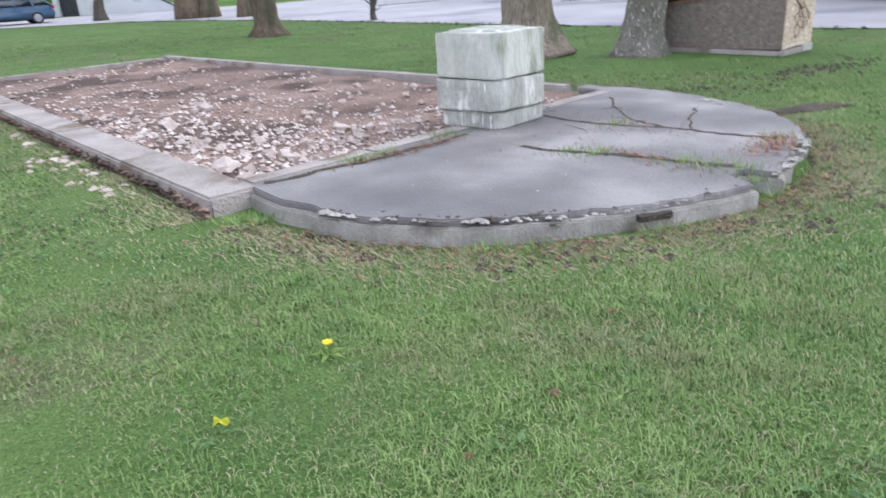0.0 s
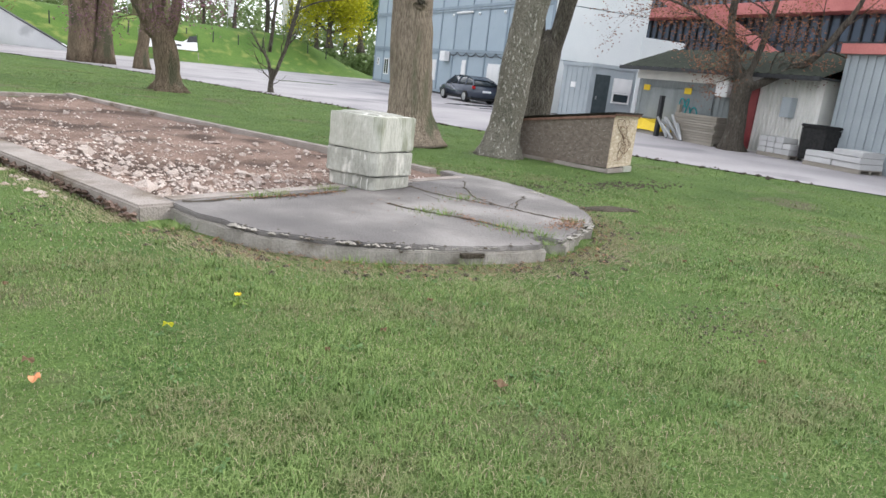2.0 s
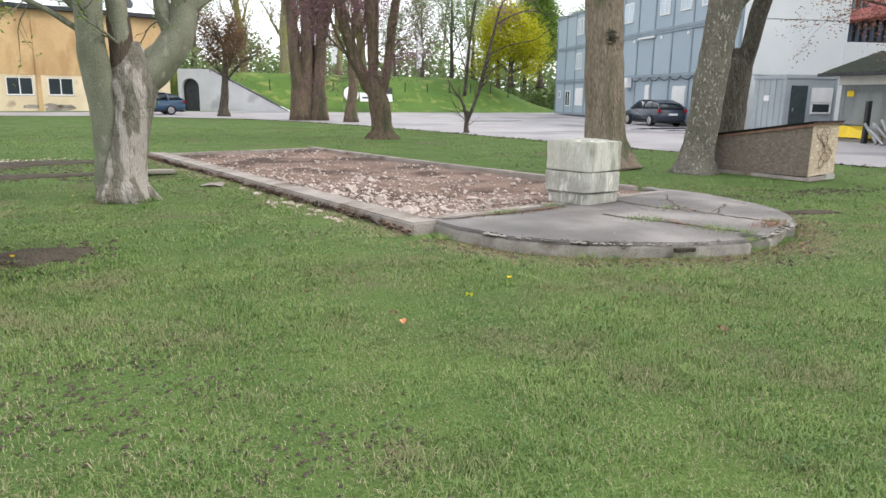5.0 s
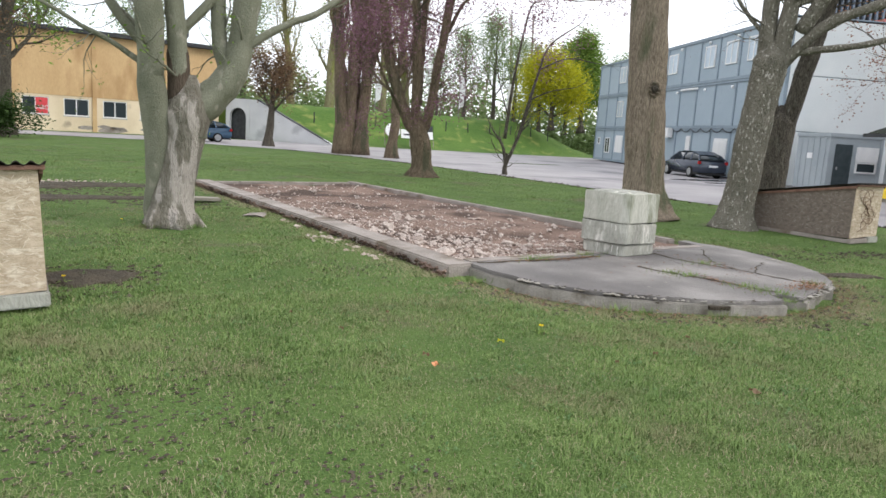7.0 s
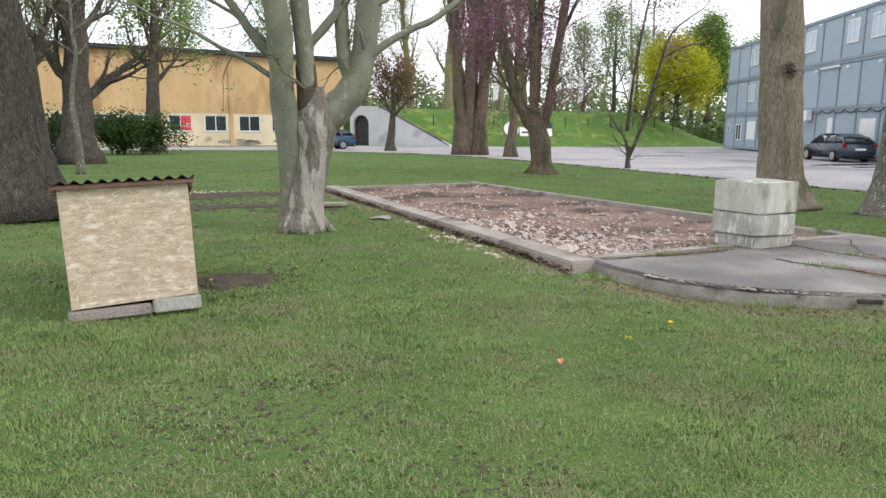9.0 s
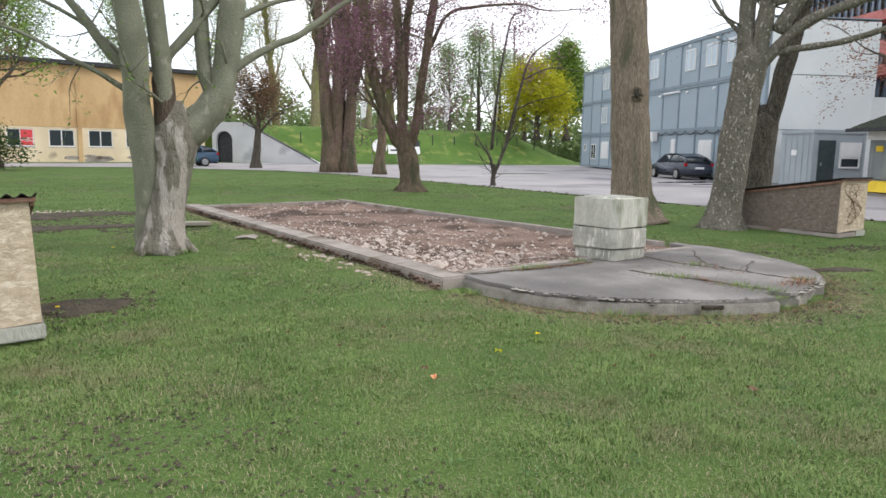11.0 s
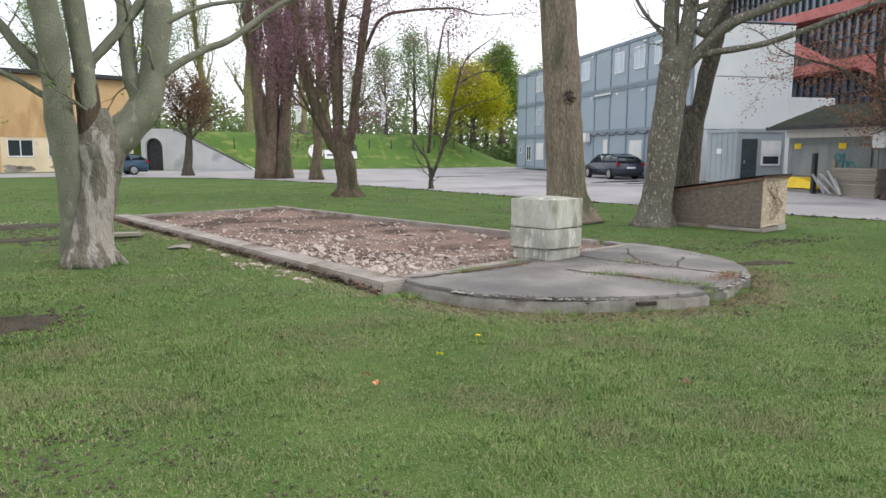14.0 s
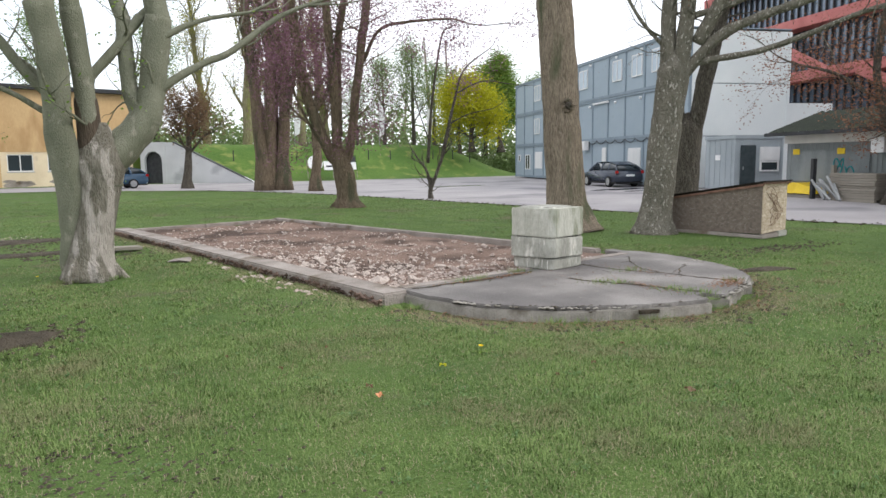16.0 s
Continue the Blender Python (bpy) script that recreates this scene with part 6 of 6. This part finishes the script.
# ---- litter and grass ----
def litter():
    """Dead leaves and twigs blown into the cracks of the slab."""
    rng, s, t = random.Random(44), S(), S()
    spots = [(4.9, 6.98, 0.5, 0.05, 150), (5.5, 7.08, 0.25, 0.05, 110), (7.2, 5.05, 0.25, 0.18, 240), (7.4, 5.2, 0.22, 0.15, 150), (6.3, 5.6, 0.12, 0.5, 120), (7.1, 6.3, 0.2, 0.6, 60), (6.4, 6.2, 0.9, 0.5, 60)]
    for cx, cy, rx, ry, n in spots:
        for k in range(n):
            x, y, a, q = cx + rng.gauss(0, 0.6) * rx, cy + rng.gauss(0, 0.6) * ry, rng.uniform(0, math.tau), rng.uniform(0.008, 0.024)
            if math.hypot(x - SLAB_C[0], y - SLAB_C[1]) > SLAB_R - 0.08:
                continue
            c, d, z = math.cos(a) * q, math.sin(a) * q, SLAB_TOP + rng.uniform(0.006, 0.02)
            s.poly([(x - c, y - d, z), (x + d * 0.5, y - c * 0.5, z + 0.006), (x + c, y + d, z + rng.uniform(0, 0.012)), (x - d * 0.5, y + c * 0.5, z + 0.005)])
    for k in range(9):
        x, y, a, q = rng.uniform(6.3, 8.0), rng.uniform(5.6, 7.6), rng.uniform(0, math.tau), rng.uniform(0.06, 0.2)
        if math.hypot(x - SLAB_C[0], y - SLAB_C[1]) < 2.1:
            t.tube([(x - q * math.cos(a), y - q * math.sin(a), SLAB_TOP + 0.006), (x, y + 0.02, SLAB_TOP + 0.012), (x + q * math.cos(a), y + q * math.sin(a), SLAB_TOP + 0.006)], [0.0022, 0.0022, 0.0015], 4)
    tagged(s.make("leaf_litter", LITTER), "reddish brown leaf litter in the slab cracks", "litter", kind="stuff")
    tagged(t.make("twig_litter", BARK_DARK), "thin dark twigs on the slab", "twigs", kind="stuff")


LITTER = material("dead_leaf_litter", (0.11, 0.05, 0.03), (0.32, 0.18, 0.1), 10, 0.85, 0, 40, island=0.8)
litter()


def fringe():
    """Dry grass and fallen leaves along the foot of the slab and the kerb."""
    rng, s = random.Random(45), S()
    for k in range(26000):
        if k % 4:
            a, r = radians(rng.uniform(192, 352)), SLAB_R + 0.03 + abs(rng.gauss(0, 0.3))
            x, y = SLAB_C[0] + r * math.cos(a), SLAB_C[1] + r * math.sin(a)
        else:
            u = rng.random() ** 1.5
            x, y = PIT[0][0] + (PIT[3][0] - PIT[0][0]) * u - abs(rng.gauss(0, 0.2)) - 0.02, PIT[0][1] + (PIT[3][1] - PIT[0][1]) * u
        z, t, h, w = ground_height(x, y) - 0.004, rng.uniform(0, math.tau), rng.uniform(0.015, 0.07), rng.uniform(0.0018, 0.0045)
        l = h * rng.uniform(0.3, 1.8)
        s.poly([(x - w, y - w, z), (x + w, y + w, z), (x + l * math.cos(t), y + l * math.sin(t), z + h * rng.uniform(0.3, 1))])
    dead, clods = S(), S()
    for k in range(900):
        a, r = radians(rng.uniform(192, 352)), SLAB_R + 0.03 + abs(rng.gauss(0, 0.22))
        x, y, q, b = SLAB_C[0] + r * math.cos(a), SLAB_C[1] + r * math.sin(a), rng.uniform(0.01, 0.026), rng.uniform(0, math.tau)
        z, c, d = ground_height(x, y) + rng.uniform(0.012, 0.035), math.cos(b) * q, math.sin(b) * q
        if k % 3:
            dead.poly([(x - c, y - d, z), (x + d * 0.5, y - c * 0.5, z + 0.006), (x + c, y + d, z + rng.uniform(0, 0.014)), (x - d * 0.5, y + c * 0.5, z + 0.004)])
        else:
            clods.lump((x, y, ground_height(x, y)), rng.uniform(0.02, 0.06), rng, 0.45)
    tagged(dead.make("leaf_litter", LITTER), "dead leaves along the foot of the slab", "litter", kind="stuff")
    tagged(clods.make("soil_crumbs", SOIL), "crumbs of soil along the foot of the slab", "soil", kind="stuff")
    tagged(s.make("dry_fringe", STRAW), "dry straw and dead grass along the concrete foot", "dry grass", kind="stuff")


# places where the lawn is worn thin; the first two also darken the shaded near left
WORN = ((-0.1, 3.9, 1.1, 0.8), (0.1, 3.0, 0.8, 0.5), (0.95, 2.5, 0.45, 0.4), (-0.35, 7.5, 0.7, 0.6), (-0.4, 10.1, 0.9, 0.8), (6.1, 2.8, 0.6, 0.4), (9.4, 6.0, 0.9, 0.5), (12.8, 7.1, 1.2, 0.6), (11.4, 9.2, 1.0, 0.6), (2.6, 7.4, 0.5, 0.6), (6.0, 25.6, 2.0, 0.8), (10.9, 17.5, 1.2, 0.7))


def weeds():
    """Rosettes of broad low leaves in the turf."""
    rng, s = random.Random(72), S()
    for k in range(330):
        a, r = radians(rng.uniform(-40, 85)), math.sqrt(rng.uniform(1.2, 70))
        x, y = 0.6 + r * math.sin(a), 0.2 + r * math.cos(a)
        if math.hypot(x - SLAB_C[0], y - SLAB_C[1]) < SLAB_R + 0.1 or inside(x, y, PIT):
            continue
        for j in range(rng.randint(4, 9)):
            b, q, w = rng.uniform(0, math.tau), rng.uniform(0.018, 0.05), rng.uniform(0.005, 0.011)
            cx, cy, z = x + rng.gauss(0, 0.03), y + rng.gauss(0, 0.03), ground_height(x, y) + rng.uniform(0.014, 0.034)
            c, d = math.cos(b), math.sin(b)
            s.poly([(cx, cy, z - 0.008), (cx + c * q * 0.5 - d * w, cy + d * q * 0.5 + c * w, z + 0.008), (cx + c * q, cy + d * q, z), (cx + c * q * 0.5 + d * w, cy + d * q * 0.5 - c * w, z + 0.008)])
    tagged(s.make("weeds", WEED), "low broad-leaved weeds among the grass", "weeds", kind="stuff")


WEED = leaf_material("dull_green_weed", (0.07, 0.15, 0.05), (0.2, 0.3, 0.12))
weeds()


# grass
def grass():
    rng = np.random.default_rng(7)
    ring = [(SLAB_C[0] + 2.6 * math.cos(a), SLAB_C[1] + 2.6 * math.sin(a)) for a in [k * math.tau / 40 for k in range(40)]]

    def within(x, y, poly):
        hit = np.zeros(len(x), bool)
        for (ax, ay), (bx, by) in zip(poly, poly[1:] + poly[:1]):
            if ay != by:
                hit ^= ((ay > y) != (by > y)) & (x < (bx - ax) * (y - ay) / (by - ay) + ax)
        return hit

    def field(count, r0, r1, h0, h1, width, mat, name, label, thin=0.38, a0=-55, a1=95, clump=0):
        a = np.radians(rng.uniform(a0, a1, count))
        r = np.sqrt(rng.uniform(r0 * r0, r1 * r1, count))
        x, y = 0.8 + r * np.sin(a), 0.4 + r * np.cos(a)
        if clump:  # gather the blades into tufts
            pick = rng.integers(0, max(1, count // clump), count)
            spread = rng.uniform(0.015, 0.05, count)
            x, y = x[pick] + rng.normal(0, 1, count) * spread, y[pick] + rng.normal(0, 1, count) * spread
        patch = np.sin(x * 2.1 + 1.7 * np.sin(y * 1.3)) * np.sin(y * 1.9 + 1.3 * np.sin(x * 0.9 + 2)) + 0.7 * np.sin(x * 5.1 + y * 3.3) * np.sin(y * 4.7 - x * 2.2)
        broad = np.sin(x * 0.83 + 2.1 * np.sin(y * 0.57 + 1)) * np.sin(y * 0.91 + 1.6 * np.sin(x * 0.49))
        keep = within(x, y, LAWN) & ~within(x, y, ring) & ~within(x, y, PIT) & (rng.random(count) < np.clip(0.66 + 0.34 * patch + 0.3 * broad, thin, 1))
        if mat is BLADE:  # worn bare along the concrete
            foot = np.hypot(x - SLAB_C[0], y - SLAB_C[1])
            keep &= ~((foot < 2.95 + 0.25 * patch) & (rng.random(count) < 0.6))
            keep &= ~((foot < 3.7 + 0.4 * broad) & (rng.random(count) < 0.3))
            for cx, cy, rx, ry in WORN:
                keep &= rng.random(count) > 0.62 * np.exp(-(((x - cx) / rx) ** 2 + ((y - cy) / ry) ** 2) * (1 + 0.5 * patch))
        else:
            keep &= rng.random(count) > np.clip(0.22 + 0.4 * patch, 0, 0.85)
        for cx, cy, rx, ry in ((-2.0, 17.0, 3.1, 0.65), (-2.2, 14.5, 3.1, 0.4), (-0.2, 7.35, 0.38, 0.34), (0.93, 10.85, 0.45, 0.45), (12, 11.2, 0.5, 0.5), (11.6, 13.4, 0.7, 0.7)):
            keep &= ((x - cx) / rx) ** 2 + ((y - cy) / ry) ** 2 > 1
        x, y, patch = x[keep], y[keep], (0.6 * patch + 0.6 * broad)[keep]
        n = len(x)
        h = rng.uniform(h0, h1, n) * np.clip(1 + 0.35 * patch, 0.55, 1.7)
        turn, lean = rng.uniform(0, math.tau, n), rng.uniform(0.2, 1.5, n)
        z = np.array([ground_height(p, q) if -12 < p < 14 and -2 < q < 24 else 0 for p, q in zip(x, y)]) - 0.006
        dx, dy = np.cos(turn), np.sin(turn)
        w = width * rng.uniform(0.6, 1.3, n)
        v = np.empty((n, 5, 3))
        v[:, 0] = np.c_[x - dy * w, y + dx * w, z]
        v[:, 1] = np.c_[x + dy * w, y - dx * w, z]
        mx, my, mz = x + dx * h * lean * 0.35, y + dy * h * lean * 0.35, z + h * 0.6
        v[:, 2] = np.c_[mx + dy * w * 0.8, my - dx * w * 0.8, mz]
        v[:, 3] = np.c_[mx - dy * w * 0.8, my + dx * w * 0.8, mz]
        v[:, 4] = np.c_[x + dx * h * lean, y + dy * h * lean, z + h * np.clip(1.15 - 0.55 * lean, 0.25, 1)]
        k = np.arange(n)[:, None] * 5
        quads, tris = k + np.array([0, 1, 2, 3]), k + np.array([3, 2, 4])
        me = bpy.data.meshes.new(name)
        me.vertices.add(5 * n)
        me.vertices.foreach_set("co", v.ravel())
        loops = np.concatenate([np.c_[quads, tris].ravel()])
        me.loops.add(len(loops))
        me.loops.foreach_set("vertex_index", loops.astype(np.int32))
        me.polygons.add(2 * n)
        start = np.empty(2 * n, np.int32)
        start[0::2], start[1::2] = np.arange(n) * 7, np.arange(n) * 7 + 4
        me.polygons.foreach_set("loop_start", start)
        me.update(calc_edges=True)
        me.validate()
        me.materials.append(mat)
        tagged(new(name, me), label, "grass", kind="stuff")

    field(430000, 0.7, 6.0, 0.013, 0.045, 0.0017, BLADE, "grass", "short spring grass blades")
    field(380000, 6.0, 13.0, 0.014, 0.045, 0.0031, BLADE, "grass", "short spring grass blades")
    field(260000, 13.0, 34.0, 0.015, 0.045, 0.0075, BLADE, "grass", "short spring grass blades")
    field(90000, 0.7, 6.0, 0.035, 0.075, 0.0019, BLADE, "grass", "taller tufts of spring grass", clump=34)
    field(70000, 6.0, 13.0, 0.03, 0.065, 0.003, BLADE, "grass", "taller tufts of spring grass", clump=34)
    field(150000, 0.7, 6.0, 0.012, 0.045, 0.0017, STRAW, "dry_grass", "dead straw between the grass blades")
    field(130000, 6.0, 13.0, 0.014, 0.04, 0.003, STRAW, "dry_grass", "dead straw between the grass blades")
    fringe()
    # tufts along the slab, the kerb and the cracks
    r2 = random.Random(17)
    for x, y, z in [(3.62, 6.62, 0.0), (3.7, 6.5, 0.0), (4.5, 5.1, 0.0), (4.75, 4.95, 0.0), (5.45, 4.66, 0.0), (6.5, 4.6, 0.0), (6.5, 4.72, 0.08), (6.55, 4.85, SLAB_TOP), (6.47, 5.05, SLAB_TOP), (6.42, 5.25, SLAB_TOP), (6.08, 6.05, SLAB_TOP), (6.2, 5.85, SLAB_TOP), (4.75, 7.06, SLAB_TOP), (5.0, 7.1, SLAB_TOP), (5.75, 7.28, SLAB_TOP), (7.5, 5.2, SLAB_TOP), (7.05, 6.5, SLAB_TOP), (2.9, 10.0, 0.0), (3.15, 8.3, 0.0), (0.5, 10.75, 0), (1.2, 10.75, 0), (7.3, 4.75, 0), (3.05, 9.2, 0)]:
        s = S()
        for k in range(70):
            a, q, h, l = r2.uniform(0, math.tau), abs(r2.gauss(0, 0.09)), r2.uniform(0.025, 0.075), r2.uniform(0.0, 0.06)
            px, py = x + q * math.cos(a) * 1.6, y + q * math.sin(a)
            s.poly([(px - 0.004, py, z), (px + 0.004, py, z), (px + l * math.cos(a), py + l * math.sin(a), z + h)])
        tagged(s.make("grass_tuft", BLADE), "tuft of taller grass at the concrete", "grass tuft", "grass tufts", "stuff")


grass()
